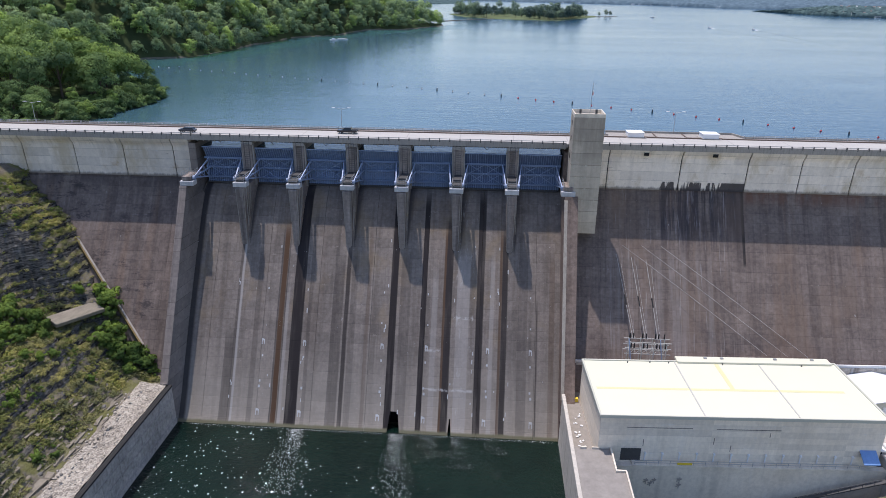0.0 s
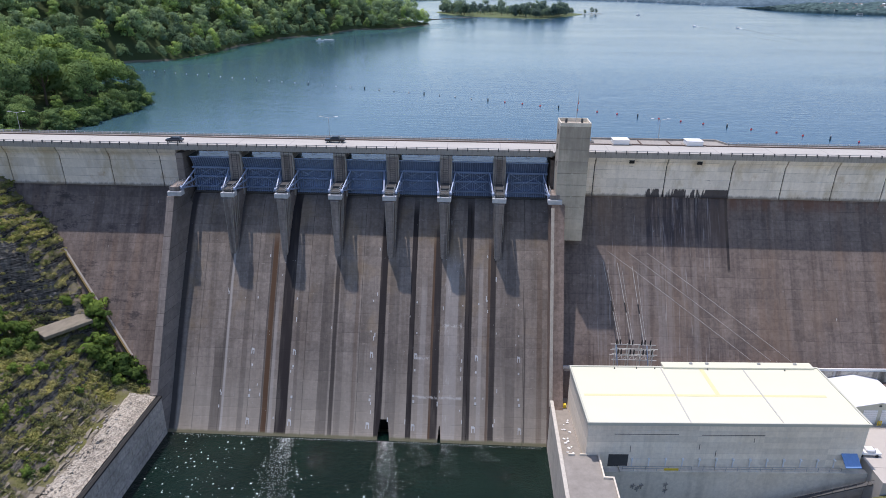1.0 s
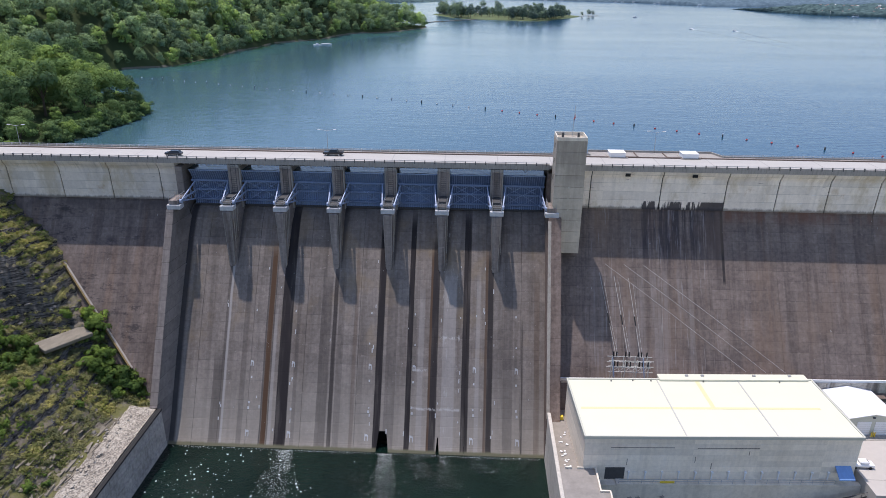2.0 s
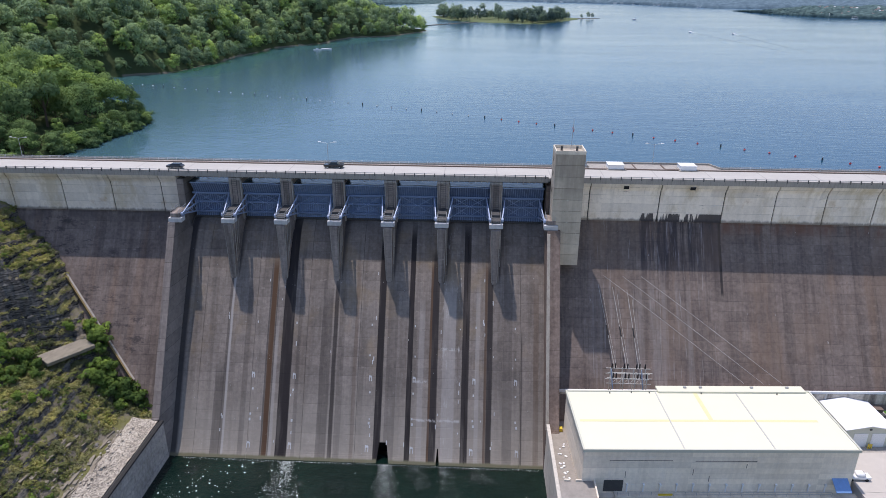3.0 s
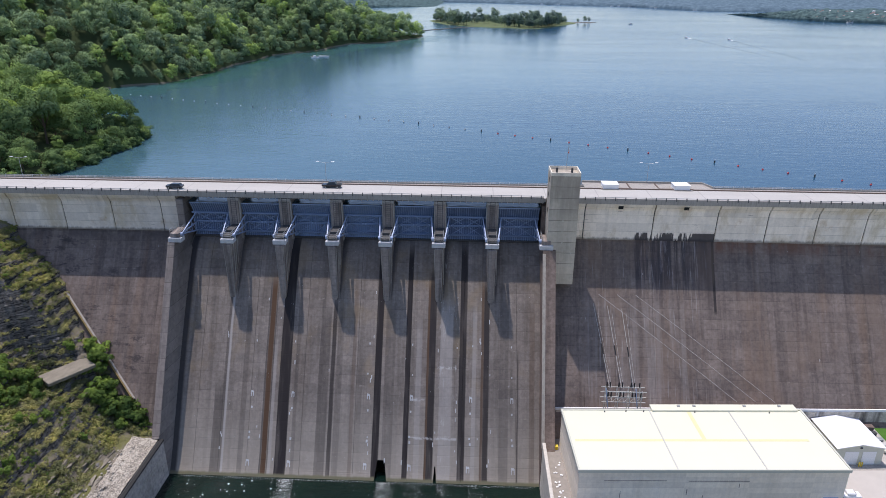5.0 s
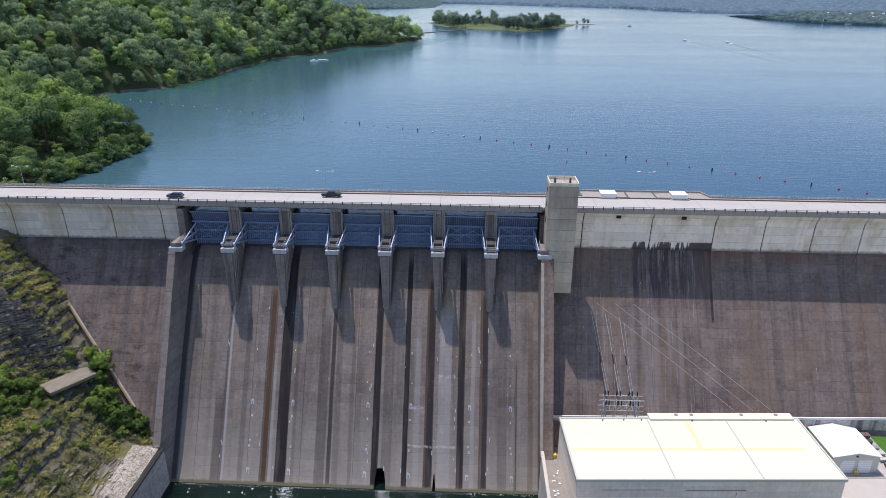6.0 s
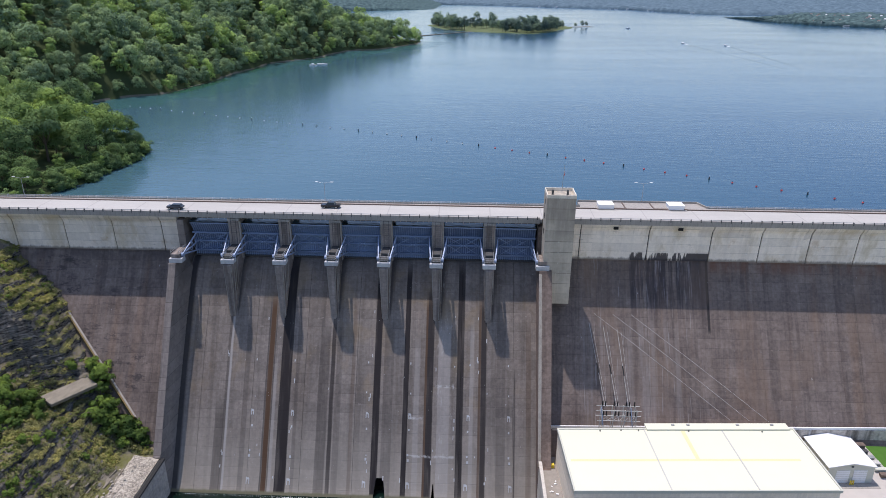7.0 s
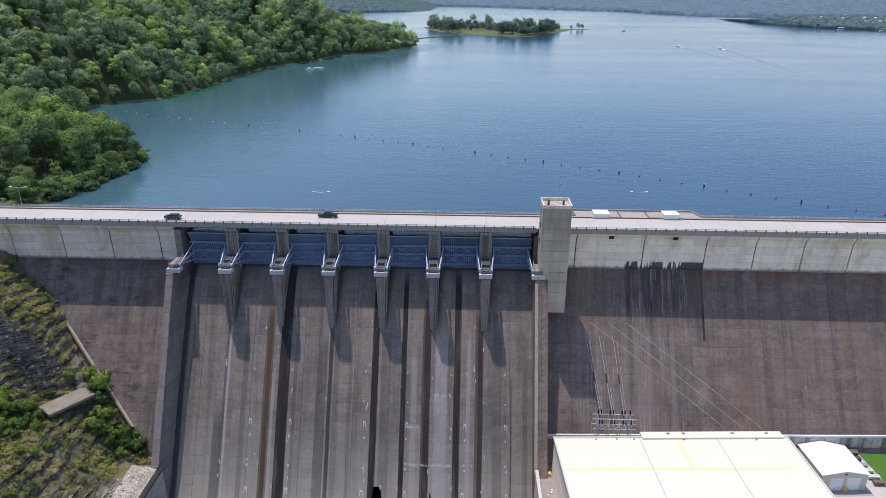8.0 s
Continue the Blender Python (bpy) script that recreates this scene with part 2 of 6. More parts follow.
def crest_concrete(name, c1, c2):
    k, c = concrete(name, c1, c2, 0.14, 2.45, 0, 0.16, 0.42, 0.0, 0.0, 1.2)
    y_ = k.span(k.noise(0.14, (1, 0.1, 0.5), 6, 0.7, (7, 1, 2)), 0.48, 0.66)
    c = k.mix(k.math("MULTIPLY", y_, 0.55), c, (0.50, 0.40, 0.235))
    y_ = k.math("MULTIPLY", k.span(k.noise(0.09, (1, 0.1, 0.9), 5, 0.7, (2, 8, 5)), 0.60, 0.7), k.span(k.axis(2), 65.5, 63))
    c = k.mix(k.math("MULTIPLY", y_, 0.5), c, (0.46, 0.31, 0.15))
    y_ = k.math("MULTIPLY", k.span(k.noise(0.6, (0.35, 0.1, 2.6), 5, 0.75, (3, 6, 2)), 0.62, 0.7), k.span(k.noise(0.07, (1, 1, 1), 2, 0.5, (1, 9, 2)), 0.5, 0.6))
    c = k.mix(k.math("MULTIPLY", y_, 0.7), c, (0.13, 0.115, 0.10))
    y_ = k.math("MULTIPLY", k.span(k.noise(1.2, (1, 0.02, 0.08), 4, 0.65, (3, 3, 2)), 0.56, 0.70), k.span(k.axis(2), 64, 67.5))
    c = k.mix(k.math("MULTIPLY", y_, 0.35), c, (0.22, 0.20, 0.17))
    # grime that climbs a little from the lower edge
    y_ = k.span(k.math("ADD", k.axis(2), k.math("MULTIPLY", k.noise(0.8, (1, 0.1, 0.2), 5, 0.7), -1.6)), 57.6, 56.8)
    c = k.mix(k.math("MULTIPLY", y_, 0.75), c, (0.16, 0.135, 0.11))
    # the seepage field: a straight top with pale runs left in it
    d = k.math("MULTIPLY", k.span(k.axis(0), 69.2, 69.6), k.span(k.axis(0), 91.8, 91.6))
    d = k.math("MULTIPLY", d, k.span(k.math("ADD", k.axis(2), k.math("MULTIPLY", k.noise(1.5, (1, 0.1, 0.3), 4, 0.7), -0.35)), 59.7, 59.5))
    d = k.math("MULTIPLY", d, k.math("MAXIMUM", k.span(k.math("ADD", k.noise(0.95, (1, 0.02, 0.10), 5, 0.7), k.span(k.axis(2), 60, 57, 0.0, 0.10)), 0.47, 0.55), k.span(k.axis(0), 86.6, 86.9)))
    c = k.mix(k.math("MULTIPLY", d, 0.93), c, (0.045, 0.040, 0.045))
    return k.color(c)


M_PANEL = crest_concrete("pale_crest_concrete", (0.72, 0.645, 0.545), (0.84, 0.765, 0.66))
M_PANEL2 = crest_concrete("bright_crest_concrete", (0.78, 0.705, 0.605), (0.88, 0.805, 0.70))
k, c = concrete("tower_concrete", (0.46, 0.405, 0.32), (0.60, 0.535, 0.43), 0.2, 3.1, 0, 0.2, 0.55, 0.0, 0.0, -0.9)
d = k.math("MULTIPLY", k.span(k.axis(2), 64, 72), k.span(k.noise(0.6, (1, 1, 0.12), 5, 0.65, (4, 2, 2)), 0.25, 0.6))
c = k.mix(k.math("MULTIPLY", d, 0.55), c, (0.22, 0.19, 0.16))
M_TOWER = k.color(c)
k, c = concrete("pier_concrete", (0.235, 0.200, 0.178), (0.35, 0.300, 0.268), 0.6, 3.05, 0, 0.4, 0.3, 0.0, 0.2)
M_PIER = k.color(c)
k, c = concrete("pedestal_concrete", (0.50, 0.50, 0.50), (0.62, 0.62, 0.61), 0.25, 0, 0, 0.25)
M_PED = k.color(c)
k, c = concrete("wall_concrete", (0.20, 0.172, 0.152), (0.29, 0.252, 0.224), 0.5, 3.0, 0, 0.3, 0.55)
M_WALL = k.color(c)
k, c = concrete("light_wall_concrete", (0.70, 0.625, 0.505), (0.80, 0.73, 0.61), 0.25, 0, 0, 0.25, 0.5)
M_LWALL = k.color(c)
k = Mat("road_concrete", 0.9)
c = k.mix(k.noise(0.25, (0.3, 1, 1)), (0.40, 0.378, 0.34), (0.52, 0.495, 0.45))
c = k.mix(k.math("MULTIPLY", k.line(k.axis(0), 14.63, 0.3, 0), 0.5), c, (0.3, 0.28, 0.26))
c = k.mix(0.25, c, k.mix(k.noise(2.5), (0.5, 0.5, 0.5), (1.4, 1.4, 1.4)), "MULTIPLY")
M_ROAD = k.color(c)
M_PARAPET = plain("parapet_concrete", (0.37, 0.34, 0.30), 0.9, 0, 0.25, 0.8, 0.2, 0.4)
M_FASCIA = plain("fascia_concrete", (0.36, 0.335, 0.30), 0.9, 0, 0.25, 0.8, 0.2, 0.4)
k, c = concrete("river_wall_concrete", (0.35, 0.315, 0.275), (0.62, 0.57, 0.505), 0.9, 0, 0, 0.6, 0.5)
M_RIVER = k.color(c)
k, c = concrete("brown_pebbled_concrete", (0.17, 0.125, 0.10), (0.26, 0.20, 0.165), 0.3, 6.0, 0, 0.6, 0.4)
M_BROWN = k.color(c)
k, c = concrete("river_panel_concrete", (0.62, 0.57, 0.49), (0.74, 0.69, 0.60), 0.3, 0, 0, 0.3)
M_RPANEL = k.color(c)
M_MEADOW = plain("meadow_grass", (0.13, 0.16, 0.075), 0.95, 0, 0.3, 0.05, 0.1)
# pale colour for the unseen valley, picked for the light it bounces
M_VALLEY = plain("bounce_valley_ground", (0.26, 0.235, 0.16), 0.95, 0, 0.25, 0.05, 0.1)
M_YARD = plain("pale_yard_concrete", (0.50, 0.46, 0.41), 0.9, 0, 0.12, 0.3, 0.2)
M_ALLEY = plain("dusty_concrete", (0.29, 0.265, 0.235), 0.9, 0, 0.35, 0.6, 0.2)
M_CURB = plain("brown_curb", (0.16, 0.118, 0.095), 0.9, 0, 0.25)
M_STEEL = plain("dark_grey_steel", (0.085, 0.085, 0.085), 0.6, 0.3, 0.3, 1.0)
k = Mat("faded_blue_gate_paint", 0.5, 0.1, 0.4)
c = k.mix(k.noise(0.5, (1, 1, 1), 5, 0.65), (0.13, 0.185, 0.31), (0.23, 0.32, 0.49))
c = k.mix(k.math("MULTIPLY", k.span(k.noise(2.0, (1, 1, 0.08)), 0.45, 0.7), 0.3), c, (0.10, 0.12, 0.17))
c = k.mix(1.0, c, k.mix(k.each(), (0.75, 0.75, 0.78), (1.5, 1.5, 1.4)), "MULTIPLY")
M_GATE = k.color(c)
M_RIB = plain("blue_rib_paint", (0.30, 0.385, 0.54), 0.55, 0.1, 0.25)
M_GIRDER = plain("dark_blue_girder_paint", (0.17, 0.235, 0.36), 0.55, 0.1, 0.25)
M_ARM = plain("pale_blue_arm_paint", (0.33, 0.40, 0.54), 0.5, 0.1, 0.2)
M_WHITE = plain("white_paint", (0.8, 0.8, 0.79), 0.6, 0, 0.06)
M_EDGE = plain("worn_beige_concrete", (0.40, 0.355, 0.295), 0.9, 0, 0.3, 0.8, 0.2, 0.3)
M_BLACK = plain("black_void", (0.012, 0.012, 0.012), 0.8)
M_GALV = plain("galvanised_steel", (0.45, 0.46, 0.47), 0.45, 0.6, 0.15)
M_RED = plain("red_plastic", (0.6, 0.05, 0.05), 0.5)
M_YELLOW = plain("yellow_paint", (0.75, 0.55, 0.05), 0.6)
M_BLUE = plain("blue_canopy_paint", (0.19, 0.34, 0.62), 0.5)
M_CREAM = plain("cream_siding", (0.55, 0.55, 0.46), 0.7, 0, 0.08)
M_RUBBER = plain("tyre_rubber", (0.02, 0.02, 0.02), 0.8)
M_GLASSD = plain("dark_glass", (0.015, 0.018, 0.02), 0.08, 0, 0.1, 1, 0.5)
k = Mat("cream_roof_membrane", 0.75)
c = k.mix(k.noise(0.2, (1, 1, 1), 4), (0.69, 0.675, 0.53), (0.73, 0.715, 0.565))
c = k.mix(k.math("MULTIPLY", k.line(k.axis(0), 1.2, 0.08), 0.1), c, (0.5, 0.5, 0.45))
M_ROOF = k.color(c)
M_ROOFLINE = plain("yellow_walk_strip", (0.70, 0.66, 0.37), 0.7, 0, 0.06)
M_SEAM = plain("roof_seam_metal", (0.52, 0.51, 0.47), 0.6)
k, c = concrete("powerhouse_wall_paint", (0.84, 0.745, 0.60), (0.90, 0.815, 0.68), 0.16, 1.5, 0, 0.18, 0.12)
M_PH = k.color(c)

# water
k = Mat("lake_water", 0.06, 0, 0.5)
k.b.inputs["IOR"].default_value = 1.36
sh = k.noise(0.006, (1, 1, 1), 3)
# greener water to the left; its extra paleness is sky reflection put into the colour
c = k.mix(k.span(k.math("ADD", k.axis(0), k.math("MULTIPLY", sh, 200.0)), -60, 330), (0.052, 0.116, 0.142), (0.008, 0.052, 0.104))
w1 = k.noise(0.30, (0.5, 1.3, 1), 5, 0.62, (0, 0, 0), 0.5)
w2 = k.noise(0.035, (0.4, 1.5, 1), 3, 0.5, (3, 1, 0), 0.6)
gust = k.span(k.noise(0.0045, (0.45, 1.6, 1), 4, 0.6, (2, 7, 0), 0.5), 0.38, 0.62)
k.bump(k.math("MULTIPLY", k.math("ADD", w1, k.math("MULTIPLY", w2, 1.0)), k.math("MULTIPLY_ADD", gust, 0.25, 0.8)), 0.28, 0.40)
k.put(k.b.inputs["Roughness"], k.math("MULTIPLY_ADD", gust, 0.03, 0.13))
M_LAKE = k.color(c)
k = Mat("shallow_green_water", 0.1, 0, 0.5)
k.b.inputs["IOR"].default_value = 1.33
c = k.mix(k.noise(0.05), (0.022, 0.095, 0.066), (0.045, 0.13, 0.085))
k.bump(k.noise(0.22, (0.55, 1.2, 1), 4, 0.6, (0, 0, 0), 0.4), 0.4, 0.4)
M_SHALLOW = k.color(c)
k = Mat("green_margin_water", 0.1, 0, 0.5)
k.b.inputs["IOR"].default_value = 1.33
# green margin, with reflected sky added to the base colour as paleness
c = k.mix(k.noise(0.05), (0.036, 0.100, 0.104), (0.044, 0.116, 0.116))
k.bump(k.noise(0.22, (0.55, 1.2, 1), 4, 0.6, (0, 0, 0), 0.4), 0.4, 0.4)
k.b.inputs["Roughness"].default_value = 0.2
M_MARGIN = k.color(c)
k = Mat("tailwater_green", 0.03, 0, 0.5)
k.b.inputs["IOR"].default_value = 1.33
c = k.mix(k.span(k.noise(0.06), 0.35, 0.65), (0.002, 0.011, 0.008), (0.004, 0.016, 0.011))
w1 = k.noise(0.9, (1, 1.2, 1), 4, 0.6, (0, 0, 0), 0.6)
w2 = k.noise(3.2, (1, 1.2, 1), 2, 0.5, (4, 1, 0), 0.4)
k.bump(k.math("ADD", w1, k.math("MULTIPLY", w2, 0.35)), 0.8, 0.55)
M_TAIL = k.color(c)
# white of real foam and wakes, also used for the painted sun glints
M_FOAM_GLINT = plain("white_foam_and_glint", (0.75, 0.78, 0.78), 0.5, 0, 0.15)

# ground and plants
k = Mat("hillside_soil_and_grass", 0.95, 0, 0.1)
g = k.span(k.noise(0.16, (1, 1, 1), 5, 0.65), 0.42, 0.6)
c = k.mix(g, k.mix(k.noise(1.2, (1, 1, 2.5), 5, 0.7), (0.10, 0.085, 0.065), (0.30, 0.265, 0.21)), k.mix(k.noise(0.8, (1, 1, 1), 4, 0.7), (0.115, 0.12, 0.042), (0.25, 0.235, 0.098)))
nz = k.t.nodes.new("ShaderNodeSeparateXYZ")
k.link(k.t.nodes.new("ShaderNodeNewGeometry").outputs["Normal"], nz.inputs[0])
steep = k.span(k.math("ADD", nz.outputs[2], k.math("MULTIPLY", k.math("SUBTRACT", k.noise(0.35), 0.5), 0.5)), 0.66, 0.48)
rock = k.mix(k.span(k.noise(0.34, (1, 1, 6), 7, 0.78, (1, 2, 3), 0.4), 0.36, 0.68), (0.022, 0.022, 0.022), (0.27, 0.255, 0.23))
c = k.mix(steep, c, rock)
k.bump(k.math("ADD", k.noise(1.6, (1, 1, 3), 6, 0.75), k.noise(0.4, (1, 1, 4), 4, 0.7)), 0.9, 0.5)
M_HILL = k.color(c)
k = Mat("pale_gravel", 0.95, 0, 0.1)
c = k.mix(k.span(k.cells(3.2, (1, 1, 1), "F1", "Color"), 0.2, 0.8), (0.15, 0.135, 0.115), (0.58, 0.525, 0.44))
c = k.mix(0.45, c, k.mix(k.span(k.noise(0.22, (1, 0.5, 1), 6, 0.7), 0.35, 0.65), (0.19, 0.165, 0.135), (0.50, 0.45, 0.37)))
k.bump(k.cells(2.0), 0.8, 0.3)
M_GRAVEL = k.color(c)
k = Mat("limestone", 0.95, 0, 0.1)
c = k.mix(k.noise(0.9, (1, 1, 3), 6, 0.7), (0.07, 0.066, 0.06), (0.30, 0.285, 0.255))
k.bump(k.noise(2, (1, 1, 3), 6, 0.7), 0.8, 0.3)
M_ROCK = k.color(c)
k = Mat("tan_ledge_rock", 0.95, 0, 0.1)
c = k.mix(k.noise(0.8, (1, 0.4, 4), 6, 0.7), (0.12, 0.105, 0.08), (0.40, 0.355, 0.28))
k.bump(k.noise(2, (1, 0.6, 5), 6, 0.7), 0.9, 0.3)
M_LEDGE = k.color(c)
k = Mat("forest_floor", 0.95, 0, 0.1)
M_FLOOR = k.color(k.mix(k.noise(0.25, (1, 1, 1), 5, 0.7), (0.03, 0.045, 0.02), (0.065, 0.085, 0.035)))
k = Mat("shore_stone", 0.95, 0, 0.1)
M_SHORE = k.color(k.mix(k.noise(0.5, (1, 1, 1), 6, 0.7), (0.09, 0.08, 0.06), (0.25, 0.225, 0.175)))
k = Mat("lawn_grass", 0.95, 0, 0.1)
M_LAWN = k.color(k.mix(k.noise(0.5, (1, 1, 1), 6, 0.7), (0.055, 0.14, 0.022), (0.10, 0.21, 0.04)))


def foliage(name, lo, hi, tree=0.11):
    k = Mat(name, 0.8, 0, 0.06)
    c = k.mix(k.span(k.island(), 0, 1, 0.2, 0.8), lo, hi)
    t = k.span(k.noise(tree, (1, 1, 0.5), 2, 0.5), 0.36, 0.64)
    c = k.mix(k.math("MULTIPLY", t, 0.7), c, tuple(v * s for v, s in zip(hi, (1.12, 1.08, 0.86))), "MIX")
    c = k.mix(0.85, c, k.mix(k.span(k.noise(tree * 0.8, (1, 1, 0.4), 2, 0.5, (40, 3, 8)), 0.3, 0.7), (0.50, 0.60, 0.70), (1.36, 1.36, 1.18)), "MULTIPLY")
    c = k.mix(0.6, c, k.mix(k.span(k.noise(tree * 0.17, (1, 1, 0.4), 3, 0.5, (4, 13, 8)), 0.35, 0.65), (0.62, 0.68, 0.76), (1.3, 1.28, 1.1)), "MULTIPLY")
    k.color(c)
    thin = k.t.nodes.new("ShaderNodeBsdfTranslucent")
    both = k.t.nodes.new("ShaderNodeMixShader")
    both.inputs[0].default_value = 0.28
    k.link(c, thin.inputs["Color"])
    k.link(k.b.outputs[0], both.inputs[1])
    k.link(thin.outputs[0], both.inputs[2])
    k.link(both.outputs[0], k.t.nodes["Material Output"].inputs["Surface"])
    return k.m


M_LEAF = foliage("broadleaf_foliage", (0.118, 0.181, 0.08), (0.205, 0.291, 0.118))
M_LEAF2 = foliage("bright_foliage", (0.188, 0.284, 0.084), (0.298, 0.395, 0.119))
# far-shore greens, greyed and paled to hold the haze of distance in their colour
M_SHORELEAF = foliage("hazed_forest_foliage", (0.170, 0.245, 0.150), (0.272, 0.362, 0.205))
M_SHORELEAF2 = foliage("hazed_bright_foliage", (0.225, 0.335, 0.122), (0.33, 0.44, 0.162))
M_BUSH = foliage("bush_foliage", (0.097, 0.152, 0.041), (0.16, 0.228, 0.061), 0.4)
M_BUSH2 = foliage("bright_bush_foliage", (0.132, 0.203, 0.047), (0.208, 0.281, 0.072), 0.4)
M_SCRUB = foliage("dry_scrub", (0.150, 0.165, 0.066), (0.245, 0.255, 0.100), 0.3)
M_ISLE = foliage("island_foliage", (0.121, 0.174, 0.157), (0.193, 0.258, 0.206))
M_TUFT = foliage("dry_grass", (0.225, 0.215, 0.098), (0.335, 0.310, 0.150), 0.3)
# both far-hill colours carry distance haze as blue; crown-sized cells darken outwards
k = Mat("hill_forest", 0.95, 0, 0.05)
c = k.mix(k.span(k.noise(0.09, (1, 1, 1), 6, 0.75), 0.35, 0.65), (0.055, 0.092, 0.095), (0.110, 0.165, 0.155))
M_FAR = k.color(k.mix(0.7, c, k.mix(k.span(k.cells(0.11), 0.1, 0.8), (1.2, 1.2, 1.2), (0.55, 0.58, 0.62)), "MULTIPLY"))
k = Mat("hill_haze_blue", 0.95, 0, 0.05)
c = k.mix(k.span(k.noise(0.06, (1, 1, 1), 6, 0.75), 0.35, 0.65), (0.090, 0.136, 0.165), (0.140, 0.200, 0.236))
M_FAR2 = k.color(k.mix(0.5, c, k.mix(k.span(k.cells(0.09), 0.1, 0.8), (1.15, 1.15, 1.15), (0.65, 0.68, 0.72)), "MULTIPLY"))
M_BARK = plain("bark", (0.10, 0.075, 0.055), 0.95, 0, 0.4, 4)


# ---------------------------------------------------------------- building helpers
def box(bm, x0, x1, y0, y1, z0, z1, bevel=0.0):
    r = bmesh.ops.create_cube(bm, size=1, matrix=Matrix.Translation(((x0 + x1) / 2, (y0 + y1) / 2, (z0 + z1) / 2)) @ Matrix.Diagonal((abs(x1 - x0), abs(y1 - y0), abs(z1 - z0), 1)))
    if bevel:
        es = list({e for v in r["verts"] for e in v.link_edges})
        bmesh.ops.bevel(bm, geom=es, offset=bevel, segments=1, affect="EDGES")
    return bm


def prism(bm, yz, x0, x1):
    """A solid whose outline in y and z runs from x0 to x1."""
    a = [bm.verts.new((x0, y, z)) for y, z in yz]
    b = [bm.verts.new((x1, y, z)) for y, z in yz]
    n = len(yz)
    bm.faces.new(a)
    bm.faces.new(b[::-1])
    for i in range(n):
        bm.faces.new((a[i], b[i], b[(i + 1) % n], a[(i + 1) % n]))
    bmesh.ops.recalc_face_normals(bm, faces=bm.faces[:])
    return bm


def beam(bm, p, q, w, h=None):
    """A square bar from p to q."""
    p, q = Vector(p), Vector(q)
    d = q - p
    m = Matrix.Translation((p + q) / 2) @ d.to_track_quat("Z", "Y").to_matrix().to_4x4() @ Matrix.Diagonal((w, h or w, d.length, 1))
    bmesh.ops.create_cube(bm, size=1, matrix=m)
    return bm


def rod(bm, p, q, r0, r1=None, seg=8):
    p, q = Vector(p), Vector(q)
    d = q - p
    m = Matrix.Translation((p + q) / 2) @ d.to_track_quat("Z", "Y").to_matrix().to_4x4()
    bmesh.ops.create_cone(bm, cap_ends=True, segments=seg, radius1=r0, radius2=r0 if r1 is None else r1, depth=d.length, matrix=m)
    return bm


def mesh_of(name, bm, material, at=(0, 0, 0)):
    if at != (0, 0, 0):
        bmesh.ops.translate(bm, verts=bm.verts[:], vec=-Vector(at))
    me = bpy.data.meshes.new(name)
    bm.to_mesh(me)
    bm.free()
    me.materials.append(material)
    return me


def part(name, bm, material, parent, label="", at=(0, 0, 0)):
    """A mesh under a thing; bm is in the thing's own space, or in the world's with at = the thing's place."""
    ob = new(name, mesh_of(name, bm, material, at))
    ob.parent = parent
    if label:
        ob["label"] = label
    return ob


def more(name, mesh, parent, place=(0, 0, 0)):
    """One more part on a mesh that exists already."""
    ob = new(name, mesh)
    ob.parent = parent
    ob.location = place
    return ob


def thing(name, at, label, category, group="", kind=""):
    ob = new(name)
    ob.location = at
    ob.empty_display_size = 0.5
    return tagged(ob, label, category, group, kind)


def whole(name, bm, material, label, category, group="", kind="", at=(0, 0, 0)):
    ob = new(name, mesh_of(name, bm, material, at))
    ob.location = at
    return tagged(ob, label, category, group, kind)


def raw(name, verts, faces, material, smooth=False):
    me = bpy.data.meshes.new(name)
    me.from_pydata([tuple(v) for v in verts], [], [tuple(f) for f in faces])
    me.materials.append(material)
    if smooth:
        me.polygons.foreach_set("use_smooth", [True] * len(me.polygons))
    me.update()
    return me


def leaves(name, verts, material):
    """A mesh of loose three-cornered leaves from rows of corner and crown normal."""
    verts = np.asarray(verts, np.float32)
    n = len(verts) // 3
    me = bpy.data.meshes.new(name)
    me.vertices.add(3 * n)
    me.vertices.foreach_set("co", verts[:, :3].ravel())
    me.loops.add(3 * n)
    me.loops.foreach_set("vertex_index", np.arange(3 * n, dtype=np.int32))
    me.polygons.add(n)
    me.polygons.foreach_set("loop_start", np.arange(0, 3 * n, 3, dtype=np.int32))
    me.polygons.foreach_set("use_smooth", np.ones(n, dtype=bool))
    me.materials.append(material)
    me.update(calc_edges=True)
    me.normals_split_custom_set_from_vertices(verts[:, 3:])
    return me


# ---------------------------------------------------------------- levels and lines of the dam
LAKE, ROAD_Z, NEAR, FAR_Y = 66.0, 69.75, 8.0, 20.2
PITCH, HALF = 14.63, 1.3
PIERS = [PITCH * (i - 4) for i in range(8)]
LEFT_IN, RIGHT_IN = PIERS[0] + 1.2, PIERS[7] - 0.9


def glide(points, steps):
    """A smooth line through a few points."""
    p = [np.array(q, float) for q in (points[0], *points, points[-1])]
    out = []
    for a, b, c, d in zip(p, p[1:], p[2:], p[3:]):
        for s in np.linspace(0, 1, steps, endpoint=False):
            out.append(0.5 * (2 * b + (c - a) * s + (2 * a - 5 * b + 4 * c - d) * s * s + (3 * b - a - 3 * c + d) * s ** 3))
    return [tuple(float(v) for v in q) for q in (*out, p[-1])]


CHUTE = glide([(14.5, 54.9), (12.6, 55.7), (10.6, 55.1), (8.4, 53.4), (6.0, 50.6), (3.1, 46.5), (-3.9, 35.6), (-12.0, 22.5), (-15.3, 16.8), (-18.8, 10.8), (-22.2, 5.0), (-25.7, 0.0), (-30, -2.8)], 5)


